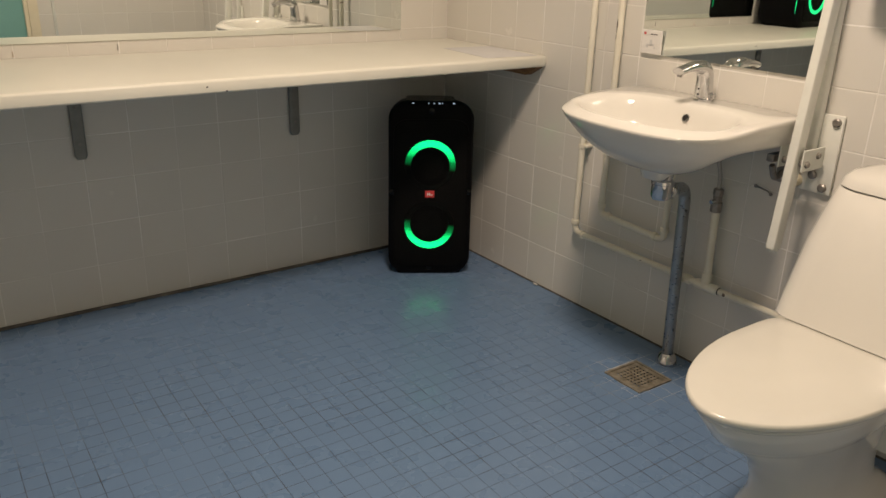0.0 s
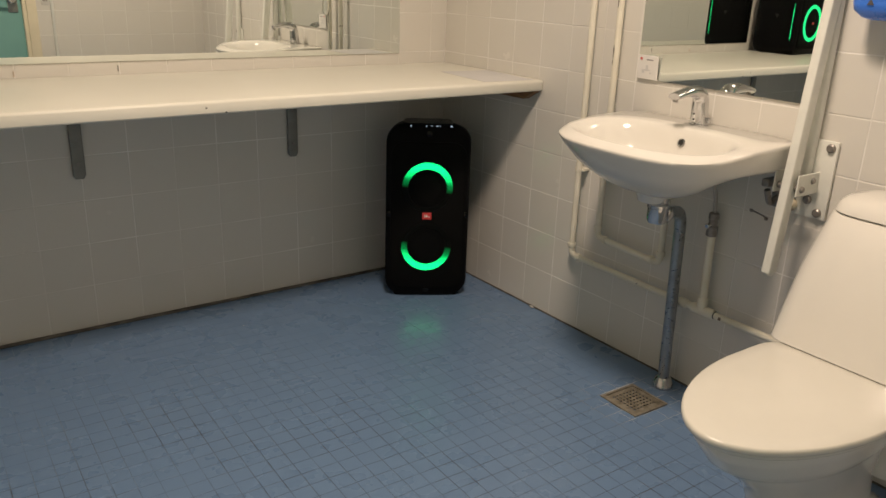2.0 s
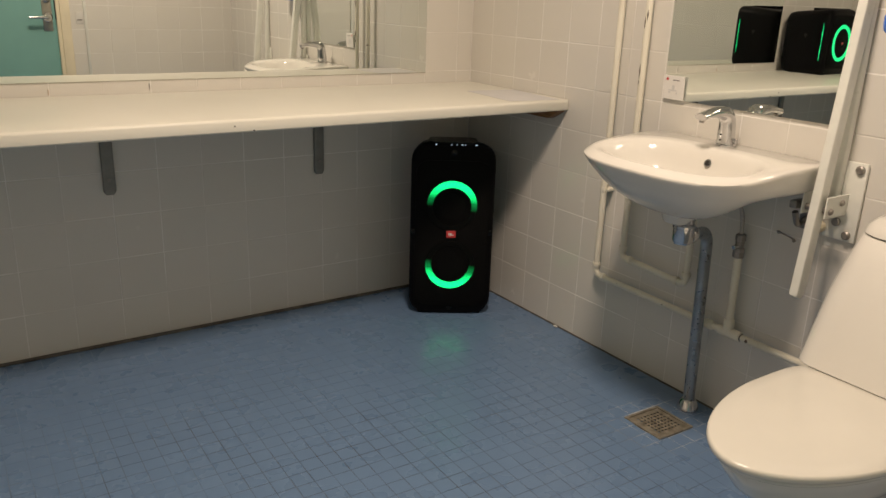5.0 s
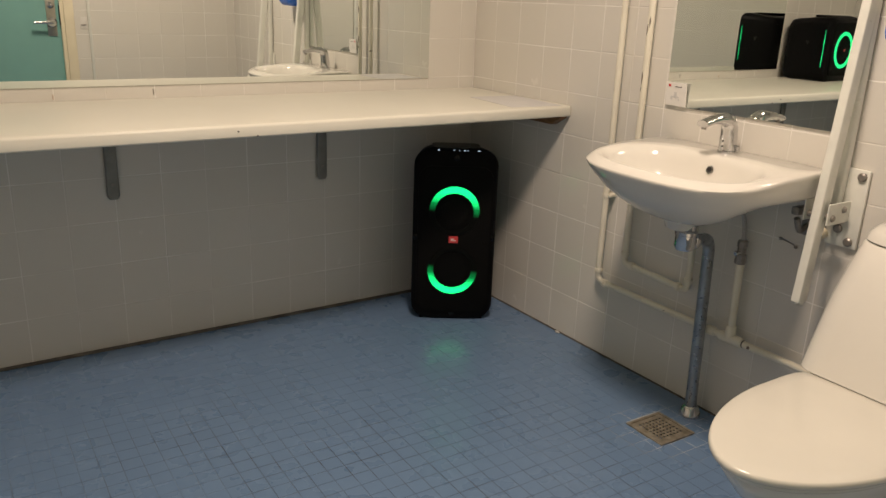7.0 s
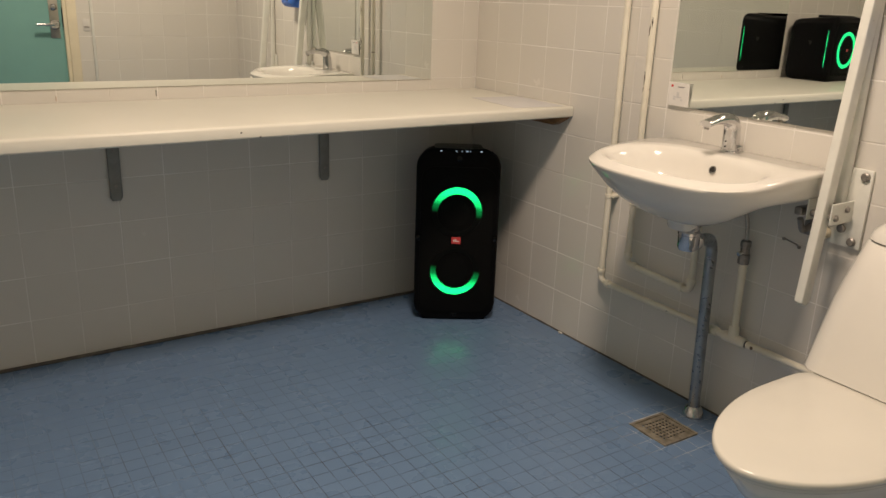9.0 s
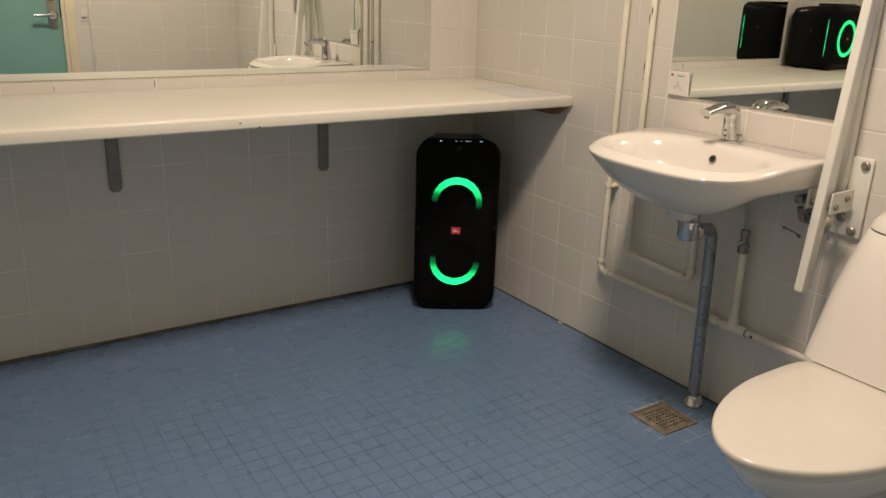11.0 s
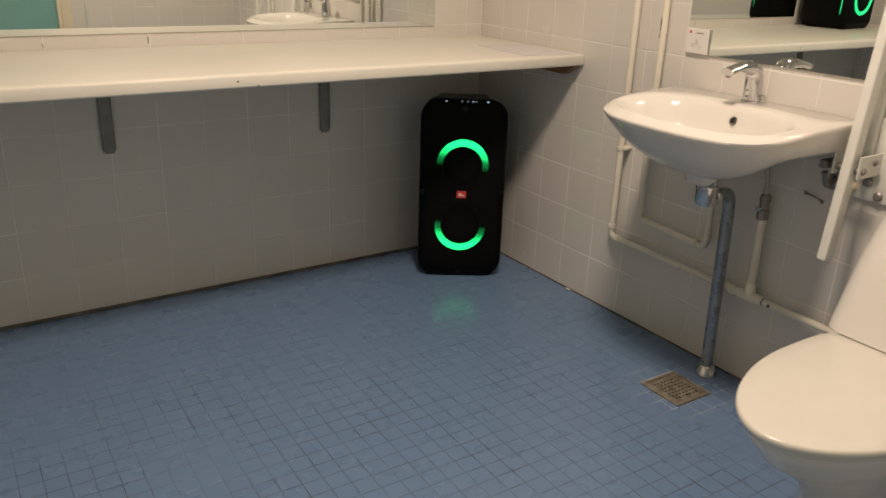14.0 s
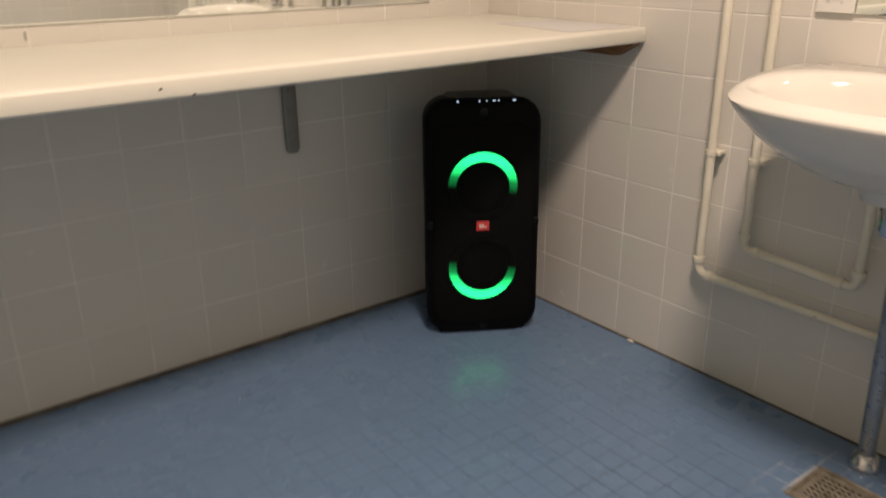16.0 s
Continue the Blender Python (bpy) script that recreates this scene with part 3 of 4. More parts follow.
valve = thing("stop_valve", "chrome stop valve with a braided hose", "valve", pose(PX, -1.412, 0.515))
part("body", bm_lathe([(0.011, 0), (0.0165, 0.003), (0.0165, 0.030), (0.013, 0.034), (0.013, 0.052), (0.015, 0.054), (0.015, 0.070), (0.010, 0.074)], 8), M_BOLT, valve)
part("spindle", bm_lathe([(0.007, 0), (0.007, 0.016), (0.005, 0.018)], 12, pose(-0.012, 0, 0.036, 0, -90, 0)), M_CHROME, valve)
part("hose", bm_tube([(0, 0, 0.070), (0.0, 0.004, 0.13), (-0.04, 0.016, 0.21), (-0.055, 0.03, 0.285)], 0.006, bend=0.05, n=10), M_HOSE, valve, "thin grey braided hose")

fix = thing("basin_bracket", "dark metal bracket under the basin", "bracket", pose(0, -1.585, 0.648))
part("plate", bm_box(-0.012, 0, 0.045, 0.018, 0.030, 0.090, 0.004), M_BOLT, fix)
part("arm", bm_box(-0.05, 0.0, 0.075, 0.07, 0.022, 0.022, 0.004), M_BOLT, fix)
part("hook", bm_tube([(-0.02, -0.004, 0.03), (-0.055, -0.004, 0.012), (-0.075, -0.004, 0.055)], 0.008, bend=0.02, n=10), M_BOLT, fix)

wire = thing("wall_hook", "thin wire hook screwed to the tiles", "hook", pose(0, -1.532, 0.609))
part("wire", bm_tube([(-0.004, 0.024, 0.006), (-0.014, 0.022, 0.012), (-0.014, -0.022, 0.004), (-0.004, -0.024, -0.004)], 0.0022, bend=0.004, n=8), M_BOLT, wire)
for dy, dz in ((0.024, 0.006), (-0.024, -0.006)):
    part("screw", bm_lathe([(0.005, 0), (0.0045, 0.004), (0.002, 0.005)], 12, pose(0, dy, dz, 0, -90, 0)), M_BOLT, wire)


# ---- fold-up grab rails ----
def grab_rail(y, label):
    ob = thing("grab_rail", label, "grab rail", pose(0, y, 0.60), group="grab rails beside the toilet")
    part("wall_plate", bm_box(-0.006, -0.026, 0.145, 0.010, 0.088, 0.206, 0.004), M_RAIL, ob)
    for dy, dz in ((-0.053, 0.230), (-0.048, 0.059), (-0.016, 0.088)):
        part("bolt", bm_lathe([(0.0115, 0), (0.0115, 0.005), (0.008, 0.008)], 14, pose(-0.011, dy, dz, 0, -90, 0)), M_BOLT, ob)
    for dy in (-0.034, 0.030):
        part("hinge_cheek", bm_box(-0.058, dy, 0.138, 0.096, 0.004, 0.056, 0.0015, 1), M_RAIL, ob)
    for dx, dz in ((-0.086, 0.128), (-0.040, 0.146)):
        part("hinge_bolt", bm_lathe([(0.009, 0), (0.009, 0.074), (0.006, 0.078)], 12, pose(dx, 0.036, dz, 90)), M_BOLT, ob)
    part("outer_bar", bm_sweep(rounded_path([(-0.123, -0.010, -0.096), (-0.034, -0.005, 0.76), (-0.028, 0.0, 0.85), (-0.016, 0.0, 0.85), (-0.016, 0.0, 0.80)], 0.02), rounded_rect(0.024, 0.036, 0.0035, 3), up=(1, 0, 0)), M_RAIL, ob)
    part("inner_bar", bm_sweep([(-0.026, -0.006, 0.10), (-0.020, -0.006, 0.30), (-0.017, -0.004, 0.80)], rounded_rect(0.020, 0.026, 0.006, 3), up=(1, 0, 0)), M_RAIL, ob)
    part("end_cap", bm_lathe([(0.010, 0), (0.013, 0.003), (0.013, 0.010), (0.009, 0.014)], 16, pose(-0.123, -0.010, -0.105, 0, 5, 0)), M_RAIL, ob)
    part("rubber_stop", bm_lathe([(0.016, 0), (0.017, 0.004), (0.013, 0.016), (0.006, 0.020)], 16, pose(-0.012, 0.024, 0.066, 0, -90, 0)), M_FRAME, ob, "yellowed rubber stop")
    for z in (0.30, 0.44, 0.62):
        part("screw", bm_lathe([(0.004, 0), (0.004, 0.002), (0.002, 0.003)], 10, pose(-0.120 + (z + 0.075) * 0.103, -0.0108, z, 90)), M_BOLT, ob)
    return ob


grab_rail(-1.652, "white fold-up grab rail, folded up between basin and toilet")
grab_rail(-2.215, "white fold-up grab rail, folded up beyond the toilet")

# ---- toilet ----
TOI_Y = -1.996
toilet = thing("toilet", "white ceramic toilet with its lid closed", "toilet", pose(0, TOI_Y, 0))


def seat_ring(s, z, cu=0.565):
    ring = []
    for p in PHI:
        u, v = egg(p, 0.500, 0.330, 0.174, 0.178, 1.88, 6)
        ring.append((-(cu + (u - 0.565) * s), v * s - 0.008, z))
    return ring


def foot_ring(k, z, s=1.0):
    """k from 0, the rim's outline, to 1, the foot's outline."""
    ring = []
    for p in PHI:
        u, v = egg(p, 0.500, 0.316, 0.21, 0.162, 1.88, 3.5)
        fu, fv = egg(p, 0.36, 0.20, 0.21, 0.097, 2.6, 3.5)
        ring.append((-((u * (1 - k) + fu * k - 0.45) * s + 0.45), (v * (1 - k) + fv * k) * s, z))
    return ring


rings = [foot_ring(1.0, 0.001, 1.24), foot_ring(1.0, 0.018, 1.22), foot_ring(1.0, 0.045, 1.13), foot_ring(1.0, 0.075, 0.98), foot_ring(0.98, 0.105, 0.885), foot_ring(0.94, 0.145, 0.865), foot_ring(0.84, 0.19, 0.865), foot_ring(0.66, 0.235, 0.875), foot_ring(0.46, 0.275, 0.885),
         foot_ring(0.31, 0.303, 0.895), foot_ring(0.27, 0.314, 0.91), foot_ring(0.21, 0.326, 0.940), foot_ring(0.17, 0.338, 0.940), foot_ring(0.08, 0.365, 0.945), foot_ring(0.0, 0.398, 0.962), foot_ring(0.0, 0.404, 0.955), foot_ring(0.0, 0.406, 0.93)]
part("bowl", bm_loft(rings), M_CERAMIC, toilet, angle=60)
part("seat", bm_loft([seat_ring(0.935, 0.4075), seat_ring(0.95, 0.410), seat_ring(0.955, 0.416), seat_ring(0.94, 0.419)]), M_LID, toilet, angle=60)
part("lid", bm_loft([seat_ring(0.96, 0.4205), seat_ring(0.992, 0.4215), seat_ring(1.0, 0.425), seat_ring(1.0, 0.430), seat_ring(0.993, 0.4345), seat_ring(0.975, 0.4365), seat_ring(0.8, 0.4385), seat_ring(0.5, 0.4405), seat_ring(0.2, 0.441)]), M_LID, toilet, angle=60)
for dy in (-0.075, 0.075):
    part("hinge", bm_lathe([(0.011, 0), (0.012, 0.003), (0.012, 0.037), (0.011, 0.040)], 16, pose(-0.316, dy + 0.02, 0.418, 90)), M_LID, toilet)


def tank_ring(front, half, z, back=0.012, r=0.075):
    half += 0.010
    ring = []
    for x, y in rounded_rect(front - back, 2 * half, min(r, (front - back) * 0.45), 6):
        ring.append((-(back + (front - back) / 2 + x), y - 0.006, z))
    return ring


part("cistern", bm_loft([tank_ring(0.30, 0.150, 0.20), tank_ring(0.305, 0.165, 0.30), tank_ring(0.318, 0.172, 0.40), tank_ring(0.334, 0.176, 0.4370), tank_ring(0.349, 0.184, 0.4380, r=0.05), tank_ring(0.351, 0.186, 0.4405, r=0.052), tank_ring(0.318, 0.187, 0.52, r=0.06),
                             tank_ring(0.288, 0.188, 0.60), tank_ring(0.246, 0.184, 0.67), tank_ring(0.212, 0.178, 0.722), tank_ring(0.208, 0.176, 0.724)]), M_CERAMIC, toilet, angle=50)
part("cistern_lid", bm_loft([tank_ring(0.206, 0.174, 0.7265), tank_ring(0.210, 0.177, 0.729), tank_ring(0.204, 0.173, 0.745), tank_ring(0.188, 0.162, 0.758), tank_ring(0.15, 0.13, 0.766), tank_ring(0.10, 0.07, 0.769)]), M_CERAMIC, toilet, angle=60)
part("flush_button", bm_lathe([(0.024, 0), (0.024, 0.008), (0.020, 0.011), (0.006, 0.012)], 24, pose(-0.11, 0, 0.766)), M_CHROME, toilet, "round chrome flush button")

# paper dispenser above the toilet
disp = thing("paper_dispenser", "white wall dispenser with a blue plastic bottom", "dispenser", pose(0, -1.805, 1.146))


def disp_ring(w, d, z, r=0.028):
    return [(-(d / 2 + x), y, z) for x, y in rounded_rect(d - 0.002, w, r, 5)]


part("bottom_cover", bm_loft([disp_ring(0.10, 0.07, 0.0), disp_ring(0.128, 0.088, 0.006), disp_ring(0.158, 0.10, 0.022), disp_ring(0.164, 0.102, 0.036), disp_ring(0.164, 0.102, 0.056), disp_ring(0.160, 0.100, 0.0575)]), M_BLUE, disp, "blue plastic cover")
part("gap", bm_loft([disp_ring(0.156, 0.097, 0.058), disp_ring(0.156, 0.097, 0.061)]), M_DARK, disp)
part("housing", bm_loft([disp_ring(0.162, 0.101, 0.0615), disp_ring(0.164, 0.102, 0.064), disp_ring(0.164, 0.102, 0.22), disp_ring(0.156, 0.096, 0.235), disp_ring(0.12, 0.07, 0.242)]), M_WHITE, disp)
part("arrow_mark", bm_lathe([(0.009, 0), (0.009, 0.002), (0.004, 0.0024)], 3, pose(-0.1015, 0.030, 0.038, 0, -90, 0)), M_INK, disp, "small dark arrow mark")
solid("wall_screw", bm_lathe([(0.006, 0), (0.005, 0.004), (0.002, 0.005)], 12, pose(-0.0005, -1.79, 1.068, 0, -90, 0)), M_BOLT, "small dark screw standing out of the tiles", "screw")

# ---- floor drain ----
drain = thing("floor_drain", "square stained steel floor drain with small holes", "drain", pose(D_MX, D_MY, 0, 0, 0, -1.0))
half = D_HALF - 0.002
frame_bm = join(*[bm_box(sx * (half - 0.005) if sx else 0, sy * (half - 0.005) if sy else 0, 0.0008, 0.010 if sx else 2 * half - 0.02, 0.010 if sy else 2 * half, 0.006, 0.001, 1) for sx, sy in ((1, 0), (-1, 0), (0, 1), (0, -1))])
part("frame", frame_bm, M_DRAIN, drain)


def drain_plate():
    """A plate with a grid of real square holes, made cell by cell."""
    bm = bmesh.new()
    n, cell = 7, (2 * half - 0.046) / 7
    lines, w = [-(half - 0.011)], 0.0037
    for i in range(n):
        c = -(n * cell) / 2 + (i + 0.5) * cell
        lines += [c - w, c + w]
    lines.append(half - 0.011)
    grid = {}
    for i, x in enumerate(lines):
        for j, y in enumerate(lines):
            grid[i, j] = bm.verts.new((x, y, 0.0016))
    for i in range(len(lines) - 1):
        for j in range(len(lines) - 1):
            if i % 2 == 1 and j % 2 == 1:
                continue
            bm.faces.new((grid[i, j], grid[i + 1, j], grid[i + 1, j + 1], grid[i, j + 1]))
    out = bmesh.ops.extrude_face_region(bm, geom=bm.faces[:])
    bmesh.ops.translate(bm, vec=(0, 0, -0.002), verts=[v for v in out["geom"] if isinstance(v, bmesh.types.BMVert)])
    bmesh.ops.recalc_face_normals(bm, faces=bm.faces[:])
    return bm


part("grate", drain_plate(), M_DRAIN, drain)
part("sump", bm_box(0, 0, -0.095, 2 * half, 2 * half, 0.010), M_DARK, drain, "dark opening under the grate")

crumb = bmesh.new()
bmesh.ops.create_icosphere(crumb, subdivisions=2, radius=0.5)
for v in crumb.verts:
    v.co = Vector((v.co.x * 0.012, v.co.y * 0.022, v.co.z * 0.008 + 0.004)) * (1 + 0.25 * noise.noise(v.co * 3))
solid("plaster_crumb", crumb, M_SPLATTER, "small pale crumb of plaster by the wall", "debris", pose(-0.012, -0.655, 0.0))


fleck = bmesh.new()
bmesh.ops.create_icosphere(fleck, subdivisions=1, radius=0.5)
for v in fleck.verts:
    v.co = Vector((v.co.x * 0.005, v.co.y * 0.004, v.co.z * 0.003 + 0.0012))
solid("paper_fleck", fleck, M_WHITE, "tiny white fleck of paper on the floor", "debris", pose(-1.018, -0.243, 0.0))


# ---- party speakers ----
def ring_bm(r0, r1, depth, n=64, shift=0.0):
    """A flat ring; shift moves its inner edge up or down, so that one half is broader."""
    prof = [(r0, 0.0, shift), (r0 + 0.002, depth, shift), (r1 - 0.002, depth, 0), (r1, 0.0, 0)]
    rings = [[(r * math.cos(2 * math.pi * i / n), -d, r * math.sin(2 * math.pi * i / n) + dz) for i in range(n)] for r, d, dz in prof]
    return bm_loft(rings, False, False)


def cone_bm(r, depth, n=40):
    prof = [(r, 0.0018), (r * 0.95, 0.0012), (r * 0.88, 0.0012), (r * 0.5, 0.0018), (r * 0.1, 0.002)]
    rings = [[(q * math.cos(2 * math.pi * i / n), d, q * math.sin(2 * math.pi * i / n)) for i in range(n)] for q, d in prof]
    return bm_loft(rings, False, True)


def speaker_shell(w, h, d, back_w, back_top, r):
    """Cabinet: plan sections from the front backwards, narrower and lower behind."""
    rings = []
    for k, y, inset in ((0.0, 0.0, 0.012), (0.0, 0.008, 0.003), (0.0, 0.022, 0.0), (0.35, d * 0.40, 0.0), (0.9, d * 0.85, 0.0), (1.0, d - 0.015, 0.004), (1.0, d, 0.02)):
        ww = (w * (1 - k) + back_w * k) - 2 * inset
        hh = (h * (1 - k) + (h - back_top) * k) - 2 * inset
        rings.append([(a, y, b + inset + hh / 2) for a, b in rounded_rect(ww, hh, r, 6)])
    return bm_loft(rings)


SPK = thing("party_speaker", "tall black party speaker with two green light rings", "speaker", pose(-0.302, -0.345, 0.0, -1.5, 0, -31))
W, H, D = 0.322, 0.684, 0.265
part("cabinet", speaker_shell(W, H, D, 0.29, 0.022, 0.068), M_BLACK, SPK, angle=40)
grille = bm_loft([[(a, y, b + 0.325) for a, b in rounded_rect(0.286 - 2 * i, 0.585 - 2 * i, 0.050, 6)] for y, i in ((0.003, 0.0), (-0.004, 0.001), (-0.007, 0.006))])
part("front_mesh", grille, M_GRILLE, SPK, "black perforated metal mesh", angle=40)
for z, mat, tip, off in ((0.444, M_RINGU, "green light ring lit along its top", -0.004), (0.208, M_RINGD, "green light ring lit along its bottom", 0.004)):
    part("light_ring", ring_bm(0.074, 0.097, 0.004, shift=off), mat, SPK, tip, pose(-0.003, -0.0065, z))
    part("woofer", cone_bm(0.0735, 0.003), M_GRILLE, SPK, "", pose(-0.003, -0.0085, z + off))
badge = part("badge", bm_box(0, 0, 0, 0.036, 0.003, 0.027, 0.001, 1), M_RED, SPK, "small red badge", pose(-0.003, -0.0085, 0.332))
for dx, dz, w, h in ((-0.008, 0.0, 0.004, 0.010), (-0.001, 0.0, 0.006, 0.010), (0.007, -0.003, 0.007, 0.004)):
    part("badge_bar", bm_box(dx, -0.0018, dz, w, 0.0008, h), M_WHITE, badge)
part("top_panel", bm_loft([[(a, b + 0.085, z) for a, b in rounded_rect(0.185 - 2 * i, 0.135 - 2 * i, 0.03, 5)] for z, i in ((H - 0.004, 0.0), (H + 0.0003, 0.001), (H + 0.0005, 0.004))]), M_GLOSSBLACK, SPK, "glossy control panel")
for dx, w in ((-0.078, 0.007), (-0.020, 0.004), (0.000, 0.003), (0.020, 0.007), (0.032, 0.003), (0.074, 0.008)):
    part("button_light", bm_box(dx + 0.008, 0.0035, H - 0.0070, w, 0.004, 0.0035), M_ICON, SPK, "small lit control button")
for dx, dz in ((0.0, 0.648), (0.0, 0.030), (-0.146, 0.338), (0.146, 0.338)):
    part("strobe_lens", bm_lathe([(0.012, 0), (0.012, 0.003), (0.006, 0.005)], 16, pose(dx, 0.001, dz, 90)), M_GLOSSBLACK, SPK)
for sx in (-1, 1):
    for y in (0.03, 0.21):
        part("rubber_foot", bm_box(sx * (0.11 if y < 0.1 else 0.07), y, 0.003, 0.03, 0.03, 0.006, 0.002), M_BLACK, SPK)

SPK2 = thing("party_speaker", "compact black party speaker with one green light ring", "speaker", pose(-2.238, -0.282, C_TOP, 0, 0, -5))
W2, H2, D2 = 0.300, 0.338, 0.262
part("cabinet", speaker_shell(W2, H2, D2, 0.25, 0.02, 0.040), M_BLACK, SPK2, angle=40)
part("front_mesh", bm_loft([[(a, y, b + H2 / 2) for a, b in rounded_rect(0.25 - 2 * i, 0.28 - 2 * i, 0.03, 6)] for y, i in ((0.003, 0.0), (-0.003, 0.001), (-0.006, 0.006))]), M_GRILLE, SPK2, angle=40)
part("light_ring", ring_bm(0.076, 0.096, 0.004), M_STRIP, SPK2, "green light ring", pose(0.0, -0.0055, 0.165))
part("woofer", cone_bm(0.073, 0.003), M_CONE, SPK2, "", pose(0.0, -0.0075, 0.165))
part("badge", bm_box(0.0, -0.012, 0.165, 0.016, 0.003, 0.012, 0.001, 1), M_RED, SPK2)
part("side_strip", bm_loft([[(W2 / 2 - 0.0005, 0.030 - t, z), (W2 / 2 + 0.0012, 0.030, z), (W2 / 2 - 0.0005, 0.030 + t, z)] for z, t in ((0.075, 0.0006), (0.12, 0.0024), (0.165, 0.0008), (0.21, 0.0024), (0.265, 0.0006))]), M_STRIP, SPK2, "thin green light strip")
part("handle", bm_box(-0.03, 0.09, H2 - 0.002, 0.19, 0.11, 0.012, 0.005), M_BLACK, SPK2)
part("side_recess", bm_lathe([(0.016, 0), (0.014, 0.002), (0.004, 0.002)], 3, pose(W2 / 2 - 0.012, 0.125, 0.20, 0, 90, 0)), M_DARK, SPK2)
for sx in (-0.1, 0.1):
    for y in (0.03, 0.19):
        part("rubber_foot", bm_box(sx, y, 0.002, 0.03, 0.03, 0.004, 0.001), M_BLACK, SPK2)

# ---- door, seen in the mirror ----
door = thing("door_1", "closed teal painted door with a steel lever handle", "door", pose(DOOR_R, REAR, 0), kind="structure")
DW = DOOR_R - DOOR_L
part("leaf", bm_box(-DW / 2, -0.045, DOOR_H / 2 - 0.01, DW - 0.07, 0.042, DOOR_H - 0.06, 0.002, 1), M_TEAL, door)
for x in (-0.018, -DW + 0.018):
    part("jamb", bm_box(x, -0.055, DOOR_H / 2, 0.036, 0.12, DOOR_H, 0.003, 1), M_FRAME, door)
part("head", bm_box(-DW / 2, -0.055, DOOR_H - 0.018, DW - 0.072, 0.12, 0.036, 0.003, 1), M_FRAME, door)
for x in (0.014, -DW - 0.014):
    part("casing", bm_box(x, 0.0105, DOOR_H / 2 + 0.01, 0.058, 0.015, DOOR_H + 0.06, 0.004), M_FRAME, door)
part("casing", bm_box(-DW / 2, 0.0105, DOOR_H + 0.012, DW - 0.032, 0.015, 0.058, 0.004), M_FRAME, door)
lock = part("lock_plate", bm_box(-0.085, -0.0215, 1.03, 0.055, 0.005, 0.26, 0.002), M_LOCK, door, "brushed steel lock plate")
part("lever", bm_tube([(-0.085, -0.019, 0.985), (-0.085, 0.035, 0.985), (-0.195, 0.035, 0.985)], 0.009, bend=0.018, n=12), M_CHROME, lock)
part("rose", bm_lathe([(0.030, 0), (0.030, 0.008), (0.025, 0.012)], 24, pose(-0.085, -0.019, 0.985, -90)), M_CHROME, lock)
part("thumb_turn", bm_lathe([(0.020, 0), (0.020, 0.008), (0.012, 0.016), (0.006, 0.018)], 24, pose(-0.085, -0.019, 1.09, -90)), M_CHROME, lock)
part("strike_plate", bm_box(-0.0375, -0.012, 1.03, 0.004, 0.02, 0.12, 0.001, 1), M_DARK, door)
part("threshold", bm_box(-DW / 2, -0.045, 0.006, DW - 0.072, 0.10, 0.014, 0.003), M_FRAME, door)

switch = thing("light_switch", "small grey wall switch on the tiles", "switch", pose(-0.998, REAR, 0.985))
part("plate", bm_box(0, 0.002, 0, 0.045, 0.003, 0.075, 0.0012), M_PLATE, switch)
part("rocker", bm_box(0, 0.006, -0.012, 0.030, 0.003, 0.007, 0.001), M_BOLT, switch)
conduit = thing("cable_conduit", "thin pale cable trunking on the wall", "conduit", pose(-0.962, REAR, 0.60))
part("trunking", bm_box(0, 0.008, 0.948, 0.018, 0.014, 1.89, 0.003), M_RAIL, conduit)

# ---- ceiling lamp, above the view ----
lamp = thing("ceiling_lamp", "round white ceiling lamp with an opal shade", "lamp", pose(LAMP_AT[0], LAMP_AT[1], CEIL))
part("base", bm_lathe([(0.125, 0), (0.132, -0.004), (0.132, -0.024), (0.125, -0.028)], 40), M_RAIL, lamp)
part("shade", bm_lathe([(0.118, -0.029), (0.120, -0.04), (0.114, -0.066), (0.094, -0.086), (0.05, -0.097), (0.01, -0.099)], 40), M_DOME, lamp, "lit opal glass shade")


# ---- tiles: walls and floor, last ----
def piece(w, h, t, bev):
    """A tile lying in X and Y with its glazed face at Z = 0."""
    x, y, i = w / 2, h / 2, bev
    v = [(-x, -y, -t), (x, -y, -t), (x, y, -t), (-x, y, -t),
         (-x, -y, -i * 0.6), (x, -y, -i * 0.6), (x, y, -i * 0.6), (-x, y, -i * 0.6),
         (-x + i, -y + i, 0), (x - i, -y + i, 0), (x - i, y - i, 0), (-x + i, y - i, 0)]
    f = [(8, 9, 10, 11)]
    for k in range(4):
        j = (k + 1) % 4
        f += [(k, j, j + 4, k + 4), (k + 4, j + 4, j + 8, k + 8)]
    return v, f


MESHES = {}


def tile_mesh(name, w, h, t, bev, mat):
    key = (name, round(w, 4), round(h, 4))
    if key not in MESHES:
        me = bpy.data.meshes.new(name)
        pv, pf = piece(w, h, t, bev)
        me.from_pydata(pv, [], pf)
        me.materials.append(mat)
        MESHES[key] = me
    return MESHES[key]


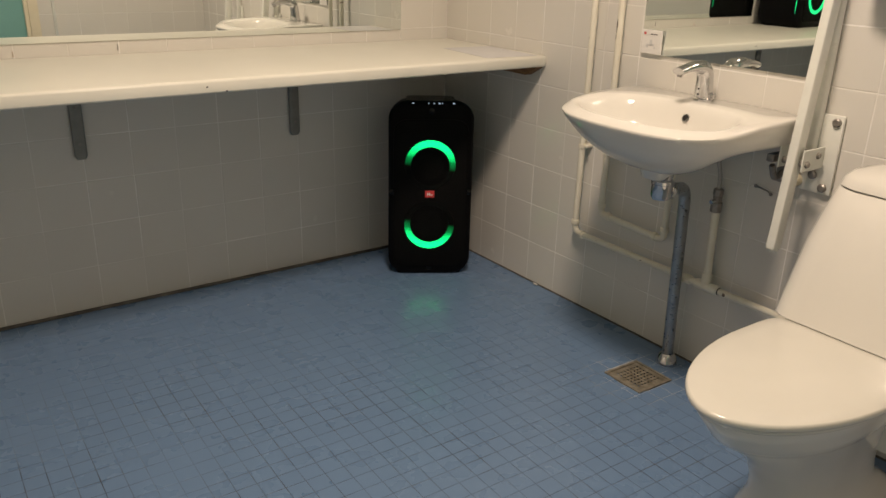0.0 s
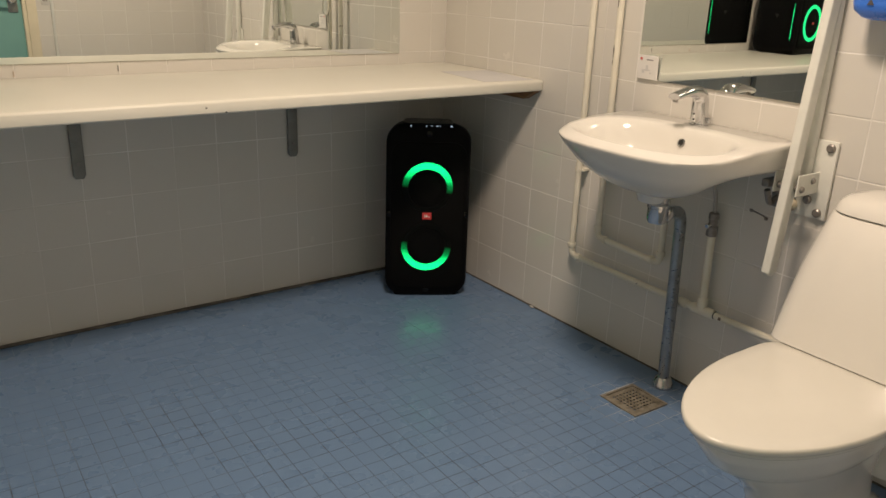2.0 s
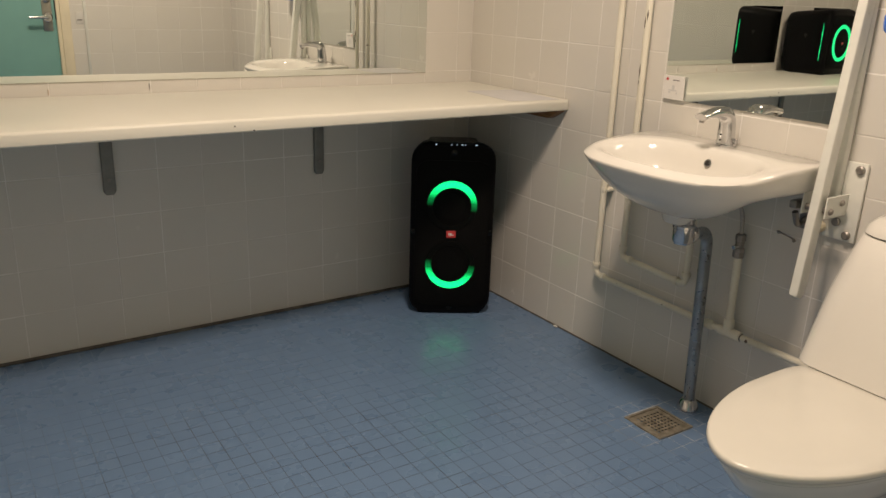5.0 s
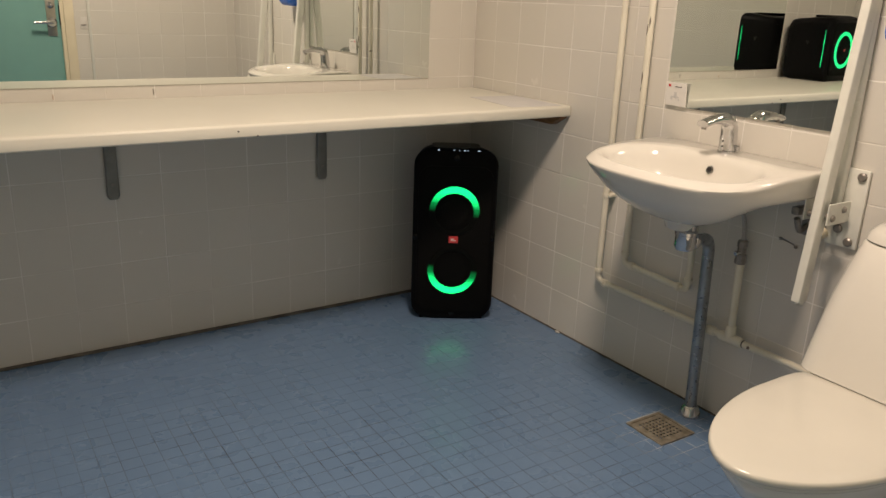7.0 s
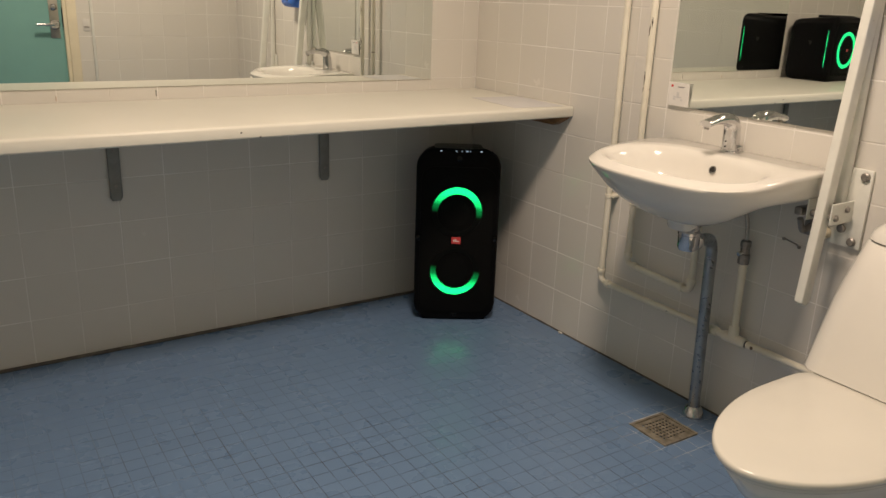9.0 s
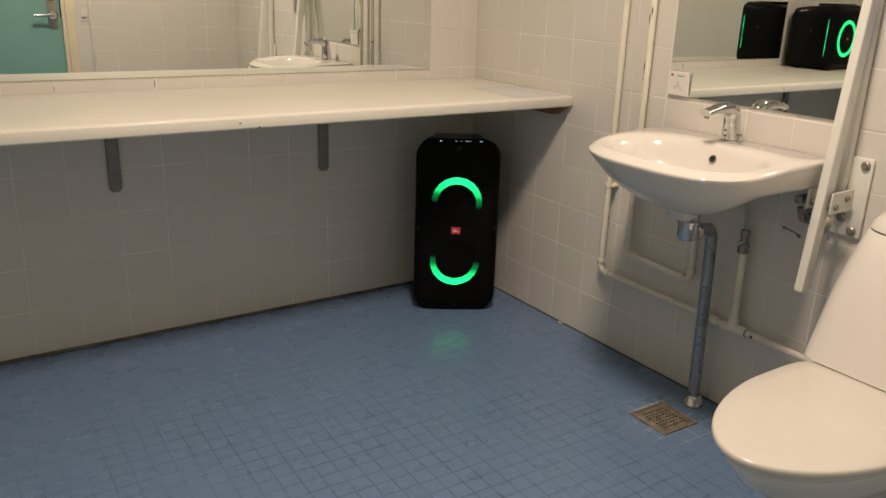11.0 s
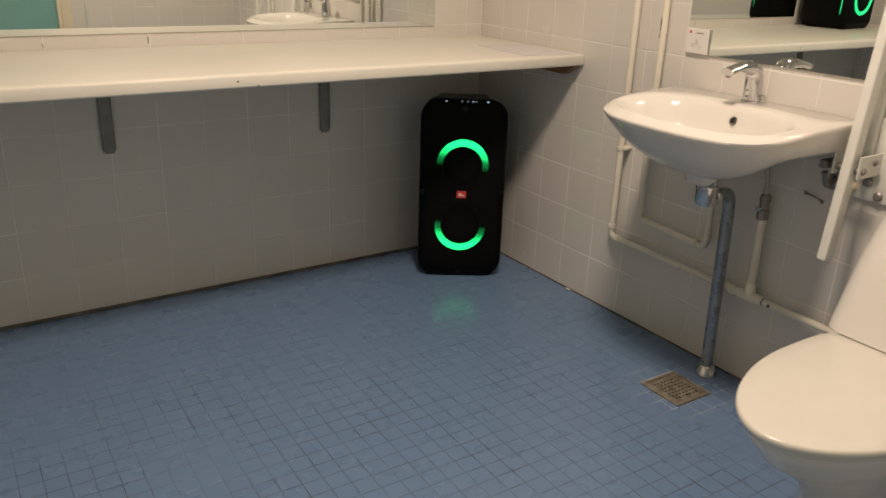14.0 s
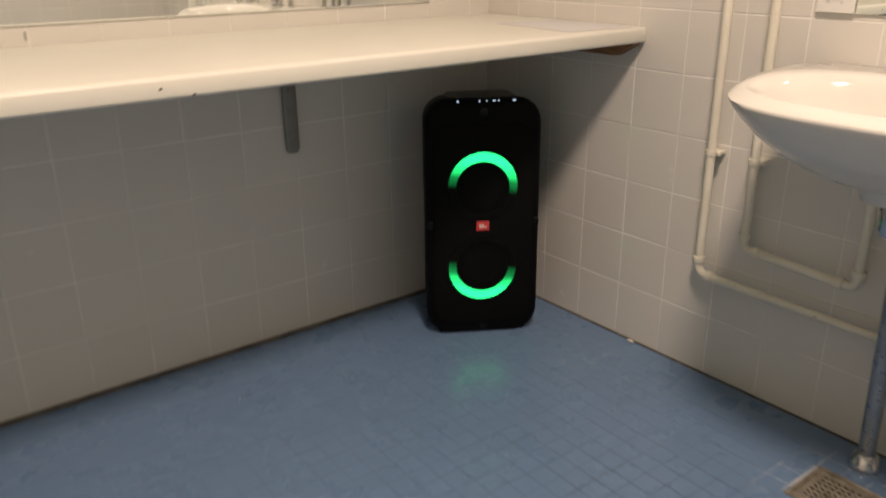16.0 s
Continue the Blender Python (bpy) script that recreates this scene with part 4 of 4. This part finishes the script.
def lay(parent, origin, ax, ay, us, vs, gap, t, bev, mat, mat_rest, single, holes=(), name="tile", uneven=0.0):
    """Tiles on a wall or floor between the joint lines us and vs; those for which single(u, v) holds are objects of their own."""
    ax, ay, origin = Vector(ax), Vector(ay), Vector(origin)
    az = ax.cross(ay)
    rest_v, rest_f, rnd = [], [], random.Random(name + parent.name)
    for u0, u1 in zip(us, us[1:]):
        for v0, v1 in zip(vs, vs[1:]):
            a0, a1, b0, b1 = u0, u1, v0, v1
            for h0, h1, k0, k1 in holes:
                if a1 <= h0 or a0 >= h1 or b1 <= k0 or b0 >= k1:
                    continue
                if k0 <= b0 and b1 <= k1:
                    if a0 < h0:
                        a1 = h0
                    elif a1 > h1:
                        a0 = h1
                    else:
                        a1 = a0
                elif h0 <= a0 and a1 <= h1:
                    if b0 < k0:
                        b1 = k0
                    else:
                        b0 = k1
            w, h = a1 - a0 - gap, b1 - b0 - gap
            if w < 0.006 or h < 0.006:
                continue
            c = origin + ax * (a0 + a1) / 2 + ay * (b0 + b1) / 2 + az * rnd.uniform(-uneven, 0)
            tx, ty = rnd.gauss(0, 0.0016), rnd.gauss(0, 0.0016)
            nz = (az + ax * tx + ay * ty).normalized()
            nx = (ax - nz * ax.dot(nz)).normalized()
            ny = nz.cross(nx)
            m = Matrix(((nx.x, ny.x, nz.x, c.x), (nx.y, ny.y, nz.y, c.y), (nx.z, ny.z, nz.z, c.z), (0, 0, 0, 1)))
            if single((a0 + a1) / 2, (b0 + b1) / 2):
                ob = new(name, tile_mesh(name + mat.name, w, h, t, bev, mat))
                ob.parent = parent
                ob.matrix_basis = m
            else:
                pv, pf = piece(w, h, t, bev)
                k = len(rest_v)
                rest_v += [m @ Vector(q) for q in pv]
                rest_f += [tuple(i + k for i in q) for q in pf]
    if rest_v:
        me = bpy.data.meshes.new(name + "_field")
        me.from_pydata(rest_v, [], rest_f)
        me.materials.append(mat_rest)
        ob = new(name + "_field", me)
        ob.parent = parent
        tagged(ob, kind="stuff")


def lines(first, pitch, lo, hi):
    """Joint lines through first at the given pitch, with the two ends."""
    out = [lo]
    k = math.ceil((lo - first) / pitch + 0.08)
    while first + k * pitch < hi - 0.006:
        out.append(first + k * pitch)
        k += 1
    return out + [hi]


WP = 0.151
ROWS_Z = lines(0.0105, 0.1506, 0.001, CEIL)
wt = dict(gap=0.0034, t=0.006, bev=0.0009, mat=M_WALL, mat_rest=M_WALL_I, uneven=0.0007)
lay(wall_north, (0, 0, 0), (1, 0, 0), (0, 0, 1), lines(-0.072, 0.1531, ROOM_L, ROOM_R), ROWS_Z, single=lambda u, v: u > -2.3 and v < 1.25, **wt)
lay(wall_east, (0, 0, 0), (0, -1, 0), (0, 0, 1), lines(0.139, 0.1493, 0.0, -REAR), ROWS_Z, single=lambda u, v: u < 2.35 and v < 1.55, **wt)
lay(wall_west, (ROOM_L, 0, 0), (0, 1, 0), (0, 0, 1), lines(-0.05, WP, REAR, 0.0), ROWS_Z, single=lambda u, v: False, **wt)
lay(wall_south, (0, REAR, 0), (-1, 0, 0), (0, 0, 1), lines(0.06, WP, ROOM_R, -ROOM_L), ROWS_Z, single=lambda u, v: u < 1.2 and 0.4 < v < 1.5,
    holes=((-DOOR_R, -DOOR_L, 0.0, DOOR_H),), **wt)
# the floor's grid stands slightly askew to the walls
ASKEW = -0.018
A_C, A_S = math.cos(ASKEW), math.sin(ASKEW)
D_U, D_V = D_MX * A_C + D_MY * A_S, -D_MX * A_S + D_MY * A_C
lay(floor, (0, 0, 0), (A_C, A_S, 0), (-A_S, A_C, 0), lines(-0.0234, 0.05165, ROOM_L - 0.02, ROOM_R + 0.06), lines(0.0047, 0.05145, REAR - 0.06, 0.01), gap=0.0022, t=0.003, bev=0.00012, mat=M_FLOOR, mat_rest=M_FLOOR_I,
    single=lambda u, v: -1.36 < u < -0.52 and -2.0 < v < -1.12, holes=((D_U - D_HALF, D_U + D_HALF, D_V - D_HALF, D_V + D_HALF),), uneven=0.0002)
